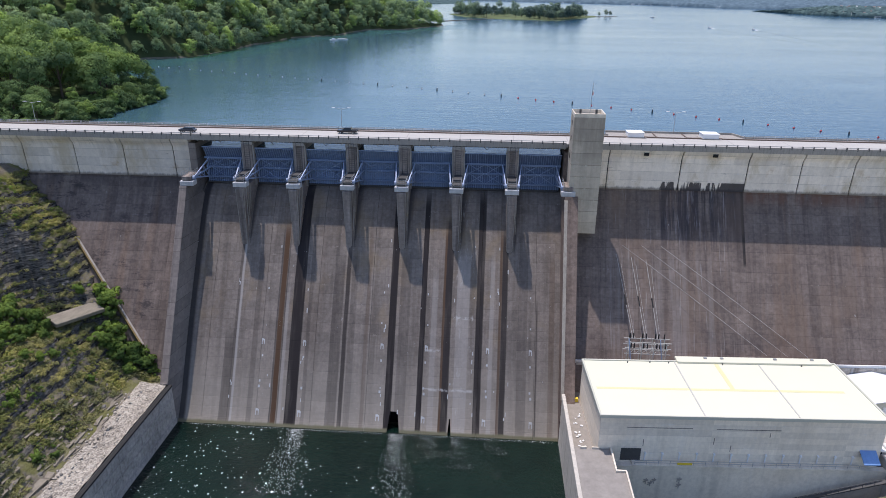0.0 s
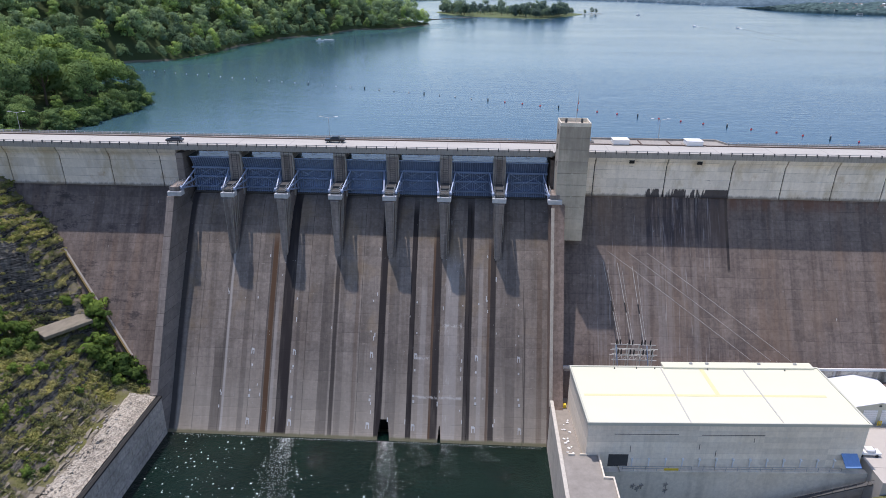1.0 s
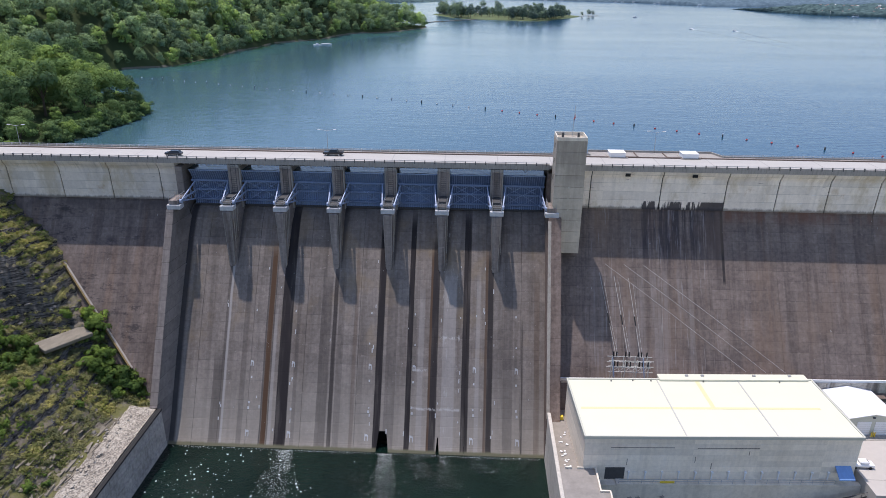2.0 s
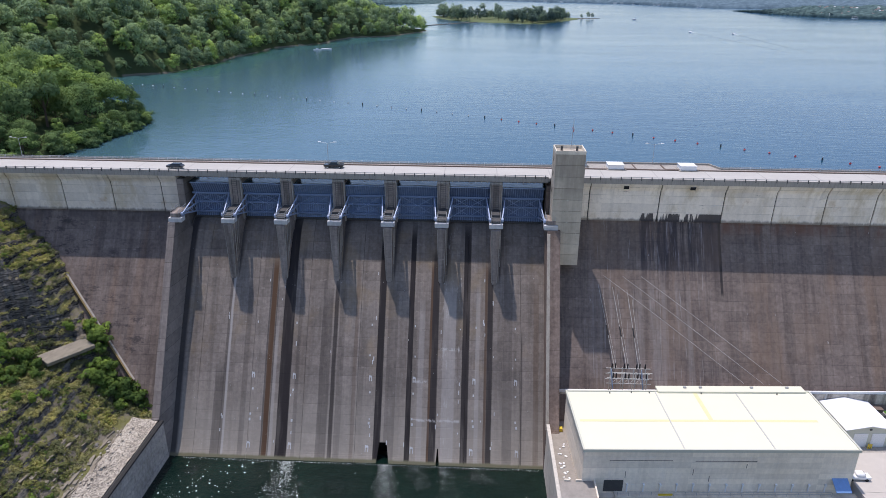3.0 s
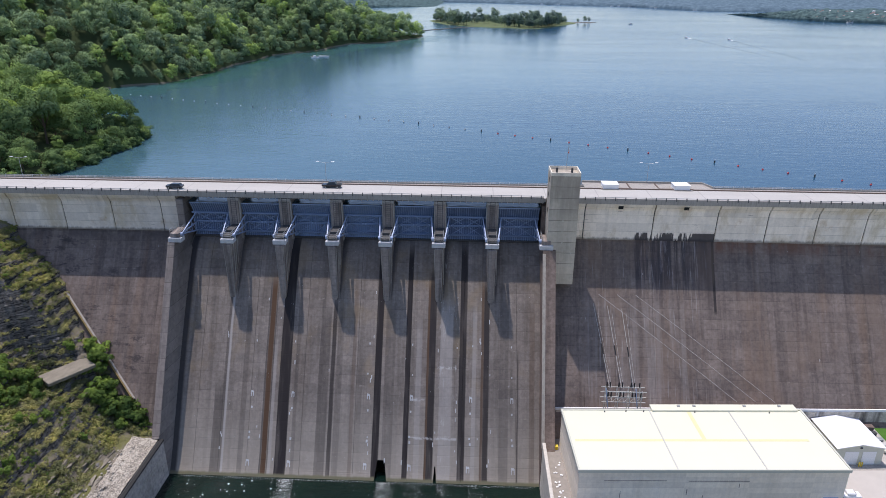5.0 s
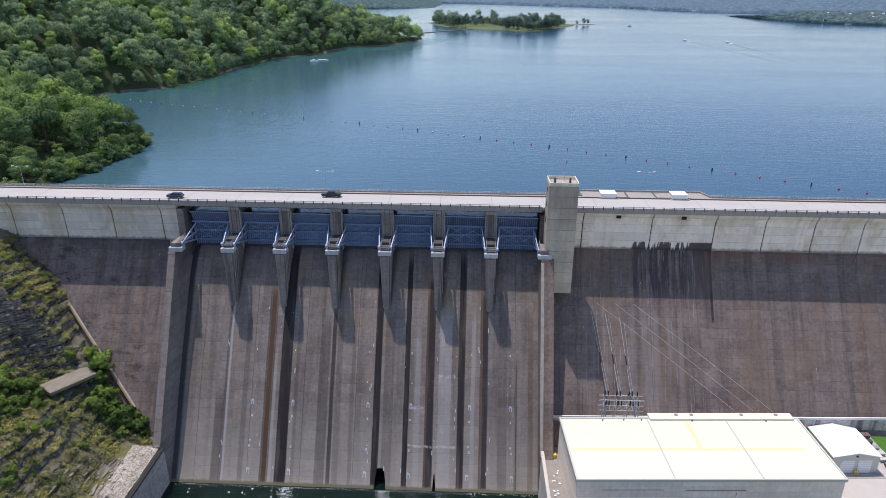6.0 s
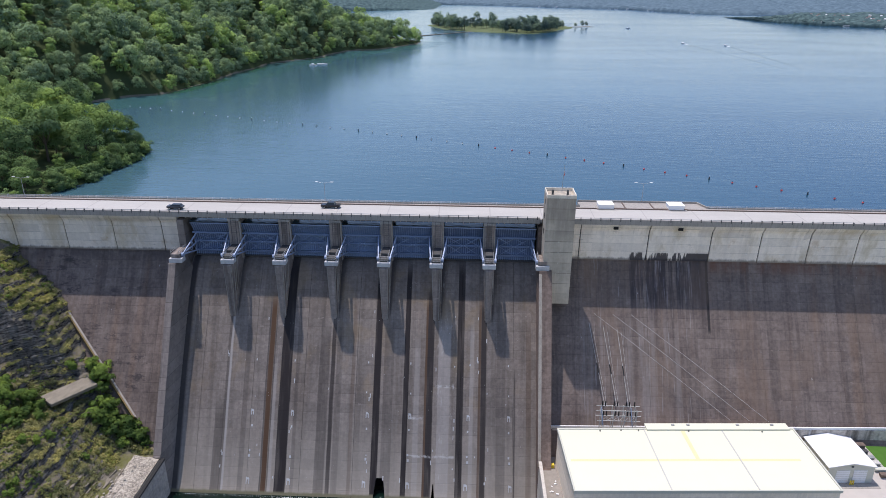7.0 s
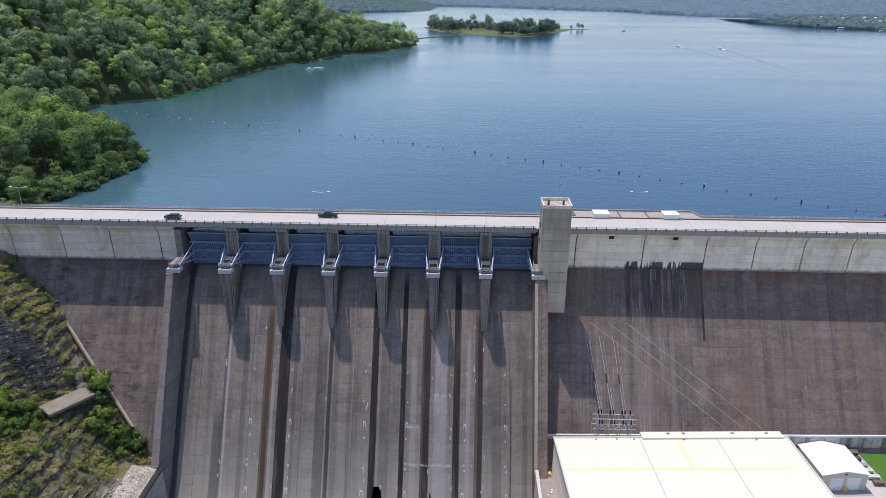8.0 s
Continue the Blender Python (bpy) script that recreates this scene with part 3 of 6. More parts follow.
def chute_y(z):
    ys, zs = zip(*[q for q in CHUTE if q[0] < 11.5][::-1])
    return float(np.interp(z, zs, ys))


def face_y(z):
    return 2.9 - 0.69 * (45.5 - z)


# ---------------------------------------------------------------- water and ground
bm = bmesh.new()
for x0, x1, y0, y1 in ((-4500, 4500, 11.4, 4800),):
    vs = [bm.verts.new(p) for p in ((x0, y0, LAKE), (x1, y0, LAKE), (x1, y1, LAKE), (x0, y1, LAKE))]
    bm.faces.new(vs)
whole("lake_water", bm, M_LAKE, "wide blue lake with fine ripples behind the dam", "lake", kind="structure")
bm = bmesh.new()
bm.faces.new([bm.verts.new(p) for p in ((-57.6, -300, 0), (84, -300, 0), (84, -22, 0), (-57.6, -22, 0))])
whole("tailwater", bm, M_TAIL, "dark green river water below the spillway", "river", kind="structure")
# ground sheet out of view, kept pale so that it fills shaded faces
bm = bmesh.new()
bm.faces.new([bm.verts.new(p) for p in ((-4500, -4500, -4), (4500, -4500, -4), (4500, 4800, -4), (-4500, 4800, -4))])
whole("ground", bm, M_VALLEY, "unseen valley ground, pale to bounce light onto the dam", "ground", kind="structure")

# ---------------------------------------------------------------- spillway chute
spill = thing("spillway", (-7.3, 0, 0), "grey streaked concrete spillway chute falling to the river", "spillway", kind="structure")
outline = [(14.5, -3.0)] + CHUTE + [(-30, -3.0)]
edges = [LEFT_IN - 0.6] + [PITCH * (i - 4) + PITCH / 2 for i in range(0, 7)] + [RIGHT_IN + 0.6]
edges = [edges[0]] + [e for e in edges[1:-1] if edges[0] + 3 < e < edges[-1] - 3] + [edges[-1]]


def cut_away(ob, boxes):
    """Takes wedges out of a part for good: each is x centre, half width at the foot and the head, z head, y from and to."""
    for xc, foot, head, ztop, y0, y1 in boxes:
        bm = bmesh.new()
        ring = [(xc - foot, -2.9), (xc + foot, -2.9), (xc + head, ztop), (xc - head, ztop)]
        a = [bm.verts.new((x, y0, z)) for x, z in ring]
        b = [bm.verts.new((x, y1, z)) for x, z in ring]
        bm.faces.new(a)
        bm.faces.new(b[::-1])
        for i in range(4):
            bm.faces.new((a[i], b[i], b[(i + 1) % 4], a[(i + 1) % 4]))
        bmesh.ops.recalc_face_normals(bm, faces=bm.faces[:])
        tool = new("tool", mesh_of("tool", bm, M_BLACK))
        mod = ob.modifiers.new("cut", "BOOLEAN")
        mod.object, mod.operation, mod.solver = tool, "DIFFERENCE", "EXACT"
        me = bpy.data.meshes.new_from_object(ob.evaluated_get(bpy.context.evaluated_depsgraph_get()))
        ob.modifiers.clear()
        ob.data = me
        bpy.data.objects.remove(tool)


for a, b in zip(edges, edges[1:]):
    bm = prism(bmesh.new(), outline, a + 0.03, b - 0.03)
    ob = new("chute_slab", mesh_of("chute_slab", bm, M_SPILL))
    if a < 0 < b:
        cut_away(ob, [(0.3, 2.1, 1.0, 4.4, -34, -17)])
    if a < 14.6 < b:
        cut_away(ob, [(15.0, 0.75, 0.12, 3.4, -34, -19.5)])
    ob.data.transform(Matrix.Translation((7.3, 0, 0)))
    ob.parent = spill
for xc, w, z in ((0.3, 2.0, 4.4), (15.0, 0.7, 3.2)):
    bm = box(bmesh.new(), xc - w, xc + w, -17.6 if w > 1 else -19.9, -17.2 if w > 1 else -19.6, -2.5, z)
    part("outlet_back", bm, M_BLACK, spill, "black outlet opening", (-7.3, 0, 0))

# white painted gauge marks up the chute
marks = []
for x, slope in ((-36.4, 0.02), (-25.0, 0.0), (-4.0, 0.0), (7.9, 0.0), (23.9, 0.02), (36.0, -0.03)):
    for z, w, h in ((2.2, 0.85, 1.5), (8.3, 0.5, 0.6), (9.6, 0.45, 0.5), (18.2, 0.7, 1.4), (15.4, 0.4, 0.5), (24.0, 0.3, 0.4), (31.0, 0.3, 0.5)):
        if random.random() > 0.88:
            continue
        xm = x + slope * z + random.uniform(-0.25, 0.25)
        if h > 1:
            # a worn bracket: two legs and a head
            marks += [(xm - w * 0.42, z, 0.2, h), (xm + w * 0.42, z, 0.2, h * 0.85), (xm, z + h * 0.62, w * 0.62, h * 0.34)]
        else:
            marks.append((xm, z, w, h))
for i in range(48):
    marks.append((random.choice((-44.0, -33.8, -29.4, -25.0, -14.8, -3.3, 1.1, 5.7, 14.6, 20.6, 26.6, 29.4)) + random.uniform(-0.5, 0.5), random.uniform(3, 44), random.uniform(0.12, 0.3), random.uniform(0.3, 1.1)))
for x, z, w, h in marks:
    bm = bmesh.new()
    y0, y1 = chute_y(z) - 0.02, chute_y(z + h) - 0.02
    vs = [bm.verts.new(p) for p in ((x - w / 2 + 7.3, y0, z), (x + w / 2 + 7.3, y0, z), (x + w / 2 + 7.3, y1, z + h), (x - w / 2 + 7.3, y1, z + h))]
    f = bm.faces.new(vs)
    r = bmesh.ops.extrude_face_region(bm, geom=[f])
    bmesh.ops.translate(bm, verts=[v for v in r["geom"] if isinstance(v, bmesh.types.BMVert)], vec=(0, -0.03, 0.015))
    part("gauge_mark", bm, M_PED, spill)


# ---------------------------------------------------------------- piers
def make_pier():
    p = thing("spillway_pier", (0, 0, 0), "weathered grey concrete pier between spillway gates", "pier", "spillway piers")
    nose = [(-0.2, 41.0), (-0.2, 57.2), (0.8, 57.6), (12, 57.6), (12, 45)]
    bm = prism(bmesh.new(), nose, -HALF, HALF)
    bmesh.ops.bevel(bm, geom=[e for e in bm.edges if abs(e.verts[0].co.y + 0.2) < 0.01 and abs(e.verts[1].co.y + 0.2) < 0.01 and abs(e.verts[0].co.x - e.verts[1].co.x) < 0.01], offset=0.35, segments=2, affect="EDGES")
    for v in bm.verts:
        if v.co.y < 0.3 and v.co.z < 50:
            v.co.x *= 0.62
    part("lower_body", bm, M_PIER, p)
    for s in (-1, 1):
        bm = beam(bmesh.new(), (s * (HALF * 0.62 - 0.12), -0.09, 41.8), (s * (HALF - 0.17), -0.07, 57.1), 0.16, 0.14)
        part("pale_edge", bm, M_PARAPET, p, "pale concrete edge")
    for ya, yb, zb in ((1.3, 0.5, 46.6), (3.0, 1.9, 49.2), (4.6, 3.4, 50.6)):
        bm = beam(bmesh.new(), (HALF + 0.06, ya, 57.5), (HALF + 0.06, yb, zb), 0.12, 0.3)
        part("side_rib", bm, M_PARAPET, p, "pale vertical rib on the side of the pier")
    bm = bmesh.new()
    box(bm, -HALF, HALF, 8.2, 19.6, 50, 67.5, 0.12)
    part("upper_body", bm, M_PIER, p)
    bm = bmesh.new()
    box(bm, -HALF - 0.35, HALF + 0.35, 8.1, 19.4, 67.5, 68.3, 0.08)
    part("cap", bm, M_FASCIA, p)
    bm = bmesh.new()
    box(bm, HALF + 0.02, HALF + 0.42, 8.6, 9.6, 56, 67.4, 0.05)
    part("guide_right", bm, M_PARAPET, p)
    bm = bmesh.new()
    box(bm, -HALF - 0.42, -HALF - 0.02, 8.6, 9.6, 56, 67.4, 0.05)
    part("guide_left", bm, M_PARAPET, p)
    # trunnion pedestal: a pale beam across the nose with a dark block and a small rail on top
    bm = bmesh.new()
    box(bm, -1.85, 1.85, 0.05, 2.6, 57.6, 58.9, 0.1)
    part("trunnion_beam", bm, M_PED, p, "pale concrete trunnion beam")
    bm = bmesh.new()
    box(bm, -1.15, 1.15, 0.7, 8.2, 59.0, 59.75, 0.06)
    box(bm, -1.05, 1.05, 3.4, 8.2, 59.75, 60.5, 0.06)
    part("platform_block", bm, M_STEEL, p, "dark machinery block")
    bm = bmesh.new()
    for x in (-1.2, 1.2):
        for y in (0.3, 2.2, 4.0, 5.7):
            rod(bm, (x, y, 59.0), (x, y, 60.75), 0.06, seg=6)
        for z in (59.6, 60.2, 60.75):
            beam(bm, (x, 0.3, z), (x, 5.7, z), 0.08)
    for z in (59.6, 60.2, 60.75):
        beam(bm, (-1.2, 0.3, z), (1.2, 0.3, z), 0.08)
    part("guard_rail", bm, M_GALV, p, "galvanised guard rail")
    for s in (-1, 1):
        bm = bmesh.new()
        rod(bm, (s * 1.35, 1.7, 59.6), (s * 2.0, 1.7, 59.6), 0.55, seg=12)
        part("trunnion_hub", bm, M_ARM, p)
    bm = bmesh.new()
    for s in (-1, 1):
        beam(bm, (s * 0.7, 8.1, 60.2), (s * 0.7, 8.1, 68.4), 0.1)
    for z in np.arange(60.6, 68.6, 0.6):
        beam(bm, (-0.7, 8.1, float(z)), (0.7, 8.1, float(z)), 0.06)
    part("ladder", bm, M_STEEL, p)
    return p


first = make_pier()
first.location = (PIERS[1], 0, 0)
for x in PIERS[2:7]:
    copy_thing(first, Matrix.Translation((x, 0, 0)))


# training walls at both ends of the chute, with the end pedestals
def training_wall(side, x0, x1, label):
    w = thing("training_wall", (x0, 0, 0), label, "wall", "spillway training walls")
    top_w = x1 - x0 - (1.1 if side < 0 else 0)
    prof = [(19.6, -3), (19.6, 67.5), (8.2, 67.5), (8.2, 57.6), (-0.4, 57.6), (-0.9, 56.4), (-25.4, 12.2), (-25.9, 11.6), (-25.9, -3)]
    bm = prism(bmesh.new(), prof, 0, top_w)
    part("wall_body", bm, M_WALL if side < 0 else M_BROWN, w)
    xc = (PIERS[0] if side < 0 else PIERS[7]) - x0
    bm = box(bmesh.new(), xc - 1.85, xc + 1.85, 0.0, 2.6, 57.6, 58.9, 0.1)
    part("trunnion_beam", bm, M_PED, w, "pale concrete trunnion beam")
    bm = box(bmesh.new(), xc - 1.3, xc + 1.2, 0.4, 5.8, 59.0, 60.1, 0.06)
    part("platform_block", bm, M_PIER, w)
    bm = bmesh.new()
    for x in (-1.2, 1.1):
        for y in (0.5, 2.2, 4.0, 5.7):
            rod(bm, (xc + x, y, 60.1), (xc + x, y, 61.2), 0.05, seg=6)
        for z in (60.65, 61.2):
            beam(bm, (xc + x, 0.5, z), (xc + x, 5.7, z), 0.07)
    part("guard_rail", bm, M_GALV, w, "galvanised guard rail")
    bm = bmesh.new()
    rod(bm, (xc - side * 1.3, 1.7, 59.6), (xc - side * 1.95, 1.7, 59.6), 0.55, seg=12)
    part("trunnion_hub", bm, M_ARM, w)
    if side < 0:
        bm = bmesh.new()
        rows = []
        for y_ in np.linspace(-25.9, 8.2, 40):
            y_ = float(y_)
            top = float(np.interp(y_, (-25.9, -25.4, -0.9, -0.4, 8.2), (11.5, 12.1, 56.3, 57.5, 57.5)))
            foot = float(np.interp(y_, *zip(*sorted((q for q in CHUTE if q[0] < 11.5))))) - 0.4
            rows.append([bm.verts.new((x_, y_, z_)) for x_, z_ in ((top_w - 0.3, top - 0.02), (top_w + 0.01, top - 0.02), (x1 - x0 + 0.05, foot), (top_w - 0.3, foot))])
        for p, q in zip(rows, rows[1:]):
            for i in range(4):
                bm.faces.new((p[i], q[i], q[(i + 1) % 4], p[(i + 1) % 4]))
        bm.faces.new(rows[0][::-1])
        bm.faces.new(rows[-1])
        bmesh.ops.recalc_face_normals(bm, faces=bm.faces[:])
        part("battered_face", bm, M_WALL, w, "sloping grey inner face of the wall")
    if side > 0:
        bm = prism(bmesh.new(), [(-0.95, 56.6), (-0.6, 57.0), (-25.2, 12.7), (-25.5, 12.3)], -0.1, 0.75)
        part("edge_strip", bm, M_EDGE, w, "pale worn wall edge")
    return w


training_wall(-1, PIERS[0] - 1.9, LEFT_IN, "grey concrete training wall beside the hillside")
training_wall(1, RIGHT_IN, PIERS[7] + 2.5, "brown-stained concrete training wall beside the tower")


# ---------------------------------------------------------------- radial gates
def make_gate():
    g = thing("radial_gate", (0, 0, 56), "faded blue steel radial gate with ribbed back, closed", "gate", "spillway gates")
    cy, cz, R, W = 1.7, 59.6, 10.4, PITCH / 2 - HALF - 0.06
    lo, hi = math.asin((55.6 - cz) / R), math.asin((66.3 - cz) / R)
    at = (0, 0, 56)

    def on(a, r):
        return cy + r * math.cos(a), cz + r * math.sin(a)

    ring = [on(a, R) for a in np.linspace(lo, hi, 15)] + [on(a, R + 0.12) for a in np.linspace(hi, lo, 15)]
    part("skin_plate", prism(bmesh.new(), ring, -W, W), M_GATE, g, "", at)
    rib = mesh_of("rib", prism(bmesh.new(), [on(a, R - 0.02) for a in np.linspace(lo, hi, 9)] + [on(a, R - 0.38) for a in np.linspace(hi, lo, 9)], -0.06, 0.06), M_RIB, at)
    for i in range(19):
        more("rib", rib, g, (-W + 0.3 + i * (2 * W - 0.6) / 18, 0, 0))
    for z in (57.4, 60.4, 63.4):
        a = math.asin((z - cz) / R)
        y, zz = on(a, R - 0.75)
        bm = box(bmesh.new(), -W, W, y - 0.35, y + 0.38, zz - 0.09, zz + 0.09)
        box(bm, -W, W, y - 0.40, y - 0.33, zz - 0.28, zz + 0.28)
        part("girder", bm, M_GIRDER, g, "", at)
    a = hi
    y, zz = on(a, R)
    part("top_edge", box(bmesh.new(), -W, W, y - 0.3, y + 0.15, zz - 0.1, zz + 0.12), M_RIB, g, "", at)
    for z0, z1 in ((57.4, 60.4), (60.4, 63.4)):
        ya, za = on(math.asin((z0 - cz) / R), R - 1.1)
        yb, zb = on(math.asin((z1 - cz) / R), R - 1.1)
        for i in range(2):
            xa, xb = (-W + 1.6, -0.2) if i == 0 else (0.2, W - 1.6)
            bm = beam(beam(bmesh.new(), (xa, ya, za), (xb, yb, zb), 0.13), (xa, yb, zb), (xb, ya, za), 0.13)
            part("cross_brace", bm, M_RIB, g, "", at)
    for s in (-1, 1):
        hub = Vector((s * (W - 0.25), cy, cz))
        ends = []
        for z in (57.4, 60.4, 63.4):
            y, zz = on(math.asin((z - cz) / R), R - 1.15)
            end = Vector((s * (W - 1.25), y, zz))
            ends.append(end)
            part("arm", beam(bmesh.new(), hub, end, 0.27, 0.34), M_ARM, g, "pale blue gate arm", at)
        bm = bmesh.new()
        for f in (0.35, 0.62, 0.85):
            beam(bm, hub.lerp(ends[0], f), hub.lerp(ends[2], f), 0.13)
        beam(bm, hub.lerp(ends[0], 0.62), hub.lerp(ends[2], 0.35), 0.14)
        beam(bm, hub.lerp(ends[0], 0.85), hub.lerp(ends[2], 0.62), 0.14)
        part("arm_bracing", bm, M_ARM, g, "", at)
    y, zz = on(lo + 0.03, R)
    part("sill_bar", box(bmesh.new(), -W, W, y - 0.5, y - 0.1, zz - 0.2, zz + 0.25), M_STEEL, g, "", at)
    return g


gate = make_gate()
gate.location = (PITCH * -3.5, 0, 56)
for i in range(1, 7):
    copy_thing(gate, Matrix.Translation((PITCH * (i - 3.5), 0, 56)))


# ---------------------------------------------------------------- crest bridge over the gates
def make_span():
    s = thing("bridge_span", (0, 0, 67.6), "concrete road bridge span on dark steel girders", "bridge", "bridge spans")
    at = (0, 0, 67.6)
    L = PITCH / 2 - 0.03
    part("deck_slab", box(bmesh.new(), -L, L, NEAR + 0.02, FAR_Y, 68.9, ROAD_Z - 0.02), M_FASCIA, s, "", at)
    for y in (8.6, 12.0, 15.2, 18.6):
        bm = box(bmesh.new(), -L + 0.1, L - 0.1, y - 0.1, y + 0.1, 68.4, 68.89)
        box(bm, -L + 0.1, L - 0.1, y - 0.24, y + 0.24, 68.3, 68.41)
        part("girder", bm, M_STEEL, s, "", at)
    stiff = mesh_of("stiffener", prism(bmesh.new(), [(7.95, 68.89), (8.5, 68.89), (8.5, 68.15), (8.36, 68.15)], -0.1, 0.1), M_FASCIA, at)
    for i in range(9):
        more("stiffener", stiff, s, (-L + 0.9 + i * (2 * L - 1.8) / 8, 0, 0))
    for x in (0.3,):
        bm = beam(bmesh.new(), (x - 0.7, 8.5, 68.3), (x, 8.5, 67.6), 0.1)
        beam(bm, (x + 0.7, 8.5, 68.3), (x, 8.5, 67.6), 0.1)
        part("hanger_bracket", bm, M_STEEL, s, "", at)
    return s


span = make_span()
span.location = (PITCH * -3.5, 0, 67.6)
for i in range(1, 7):
    copy_thing(span, Matrix.Translation((PITCH * (i - 3.5), 0, 67.6)))

# ---------------------------------------------------------------- solid dam on both sides
CREST = [(FAR_Y, 68.5), (8.3, 68.5), (8.35, 68.1), (8.75, 67.4), (9.25, 66.7), (9.5, 66.0), (9.65, 64.5), (9.8, 62.0), (9.95, 59.4), (10.05, 58.4), (9.95, 57.4), (FAR_Y, 57.4)]
BODY = [(FAR_Y, 57.36), (10.3, 57.36), (10.0, 56.6), (9.4, 55.6), (face_y(53), 53), (face_y(50), 50), (face_y(40), 40), (face_y(20), 20), (face_y(-3), -3), (FAR_Y, -3)]


def dam_wall(name, cuts, label):
    w = thing(name, (cuts[0], 0, 0), label, "dam", kind="structure")
    at = (cuts[0], 0, 0)
    for a, b in zip(cuts, cuts[1:]):
        part("crest_panel", prism(bmesh.new(), CREST, a + 0.15, b - 0.15), M_PANEL if cuts[0] < 0 else M_PANEL2, w, "pale curved crest panel", at)
        part("joint_backing", prism(bmesh.new(), [(FAR_Y - 0.2, 68.3), (8.9, 68.2), (9.75, 66.4), (10.0, 64.0), (10.25, 59.4), (10.5, 57.5), (FAR_Y - 0.2, 57.5)], a - 0.24, a + 0.24), M_STEEL, w, "", at)
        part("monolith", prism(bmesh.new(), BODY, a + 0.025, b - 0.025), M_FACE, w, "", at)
    bm = box(bmesh.new(), cuts[0], cuts[-1], NEAR + 0.02, FAR_Y, 68.55, ROAD_Z - 0.02)
    part("crest_slab", bm, M_FASCIA, w, "", at)
    return w


dam_wall("dam_wall_left", [-260, -230, -200, -170, -155.4, -140.4, -125.4, -110.0, -94.7, -80.2, -65.7, PIERS[0] - 1.9], "dark stained concrete dam face under pale curved crest panels")
dam_wall("dam_wall_right", [PIERS[7] + 2.5, 55.0, 74.2, 91.7, 105.5, 119.0, 132.2, 146.8, 161.4, 196, 226, 300], "dark brown concrete dam face under pale curved crest panels")

# road, kerbs and parapets along the crest
bm = box(bmesh.new(), -260, 300, NEAR + 0.55, FAR_Y - 1.9, ROAD_Z - 0.015, ROAD_Z + 0.05)
whole("road", bm, M_ROAD, "pale concrete road along the top of the dam", "road", kind="structure")
bm = box(bmesh.new(), -260, 300, FAR_Y - 1.9, FAR_Y - 1.6, ROAD_Z, ROAD_Z + 0.35)
whole("kerb", bm, M_CURB, "brown weathered kerb along the far side of the road", "kerb", kind="structure")
bm = box(bmesh.new(), -260, 300, FAR_Y - 1.6, FAR_Y - 0.4, ROAD_Z, ROAD_Z + 0.22)
whole("pavement", bm, M_PARAPET, "narrow grey concrete walkway beside the road", "pavement", kind="structure")


def parapet(y, x0, x1, height, step, material, label, drop=0.45, post_mat=None):
    p = thing("parapet", (x0, y, ROAD_Z), label, "parapet", kind="structure")
    at = (x0, y, ROAD_Z)
    part("base_wall", box(bmesh.new(), x0, x1, y - 0.2, y + 0.2, ROAD_Z - drop, ROAD_Z + height), material, p, "", at)
    bm = bmesh.new()
    beam(bm, (x0, y, ROAD_Z + height + 0.32), (x1, y, ROAD_Z + height + 0.32), 0.12)
    part("hand_rail", bm, M_GALV, p, "", at)
    post = mesh_of("rail_post", box(bmesh.new(), -0.11, 0.11, -0.22, 0.12, height - 0.5, height + 0.42), post_mat or M_STEEL)
    for i in range(int((x1 - x0) / step) + 1):
        more("rail_post", post, p, (i * step, 0, 0))
    return p


parapet(NEAR + 0.2, -260, PIERS[7] - 0.6, 0.34, 2.75, M_FASCIA, "dark grey concrete parapet with short steel posts", 1.2)
parapet(NEAR + 0.2, 51.8, 300, 0.34, 2.75, M_FASCIA, "dark grey concrete parapet with short steel posts", 1.2)
parapet(FAR_Y - 0.2, -260, 56.0, 0.62, 2.75, M_PARAPET, "grey concrete parapet on the lake side", 0.45, M_GALV)
parapet(FAR_Y - 0.2, 93.2, 300, 0.62, 2.75, M_PARAPET, "grey concrete parapet on the lake side", 0.45, M_GALV)
# widened platform beside the tower on the lake side
plat = thing("intake_deck", (74, 22, ROAD_Z), "widened concrete intake deck beside the road", "deck", kind="structure")
bm = bmesh.new()
a = [(56.0, FAR_Y - 0.4), (93.2, FAR_Y - 0.4), (91.4, 25.4), (56.0, 25.4)]
lo_, hi_ = [bm.verts.new((x - 74, y - 22, -4)) for x, y in a], [bm.verts.new((x - 74, y - 22, 0.12)) for x, y in a]
bm.faces.new(lo_[::-1]); bm.faces.new(hi_)
for i in range(4):
    bm.faces.new((lo_[i], lo_[(i + 1) % 4], hi_[(i + 1) % 4], hi_[i]))
part("deck_slab", bm, M_PARAPET, plat)
bm = bmesh.new()
for p, q in (((56.0, 25.2), (91.4, 25.2)), ((91.4, 25.2), (93.2, FAR_Y))):
    beam(bm, (p[0] - 74, p[1] - 22, 0.35), (q[0] - 74, q[1] - 22, 0.35), 0.3, 0.6)
part("deck_parapet", bm, M_PARAPET, plat)
bm = bmesh.new()
for x0, x1, y0, y1 in ((-11.5, -4.5, -3.2, -2.9), (3.5, 13, -3.2, -2.9), (-5, -4.7, -3.2, 2.6), (3.2, 3.5, -3.2, 2.6)):
    box(bm, x0, x1, y0, y1, 0.12, 0.35)
part("deck_kerb", bm, M_CURB, plat)
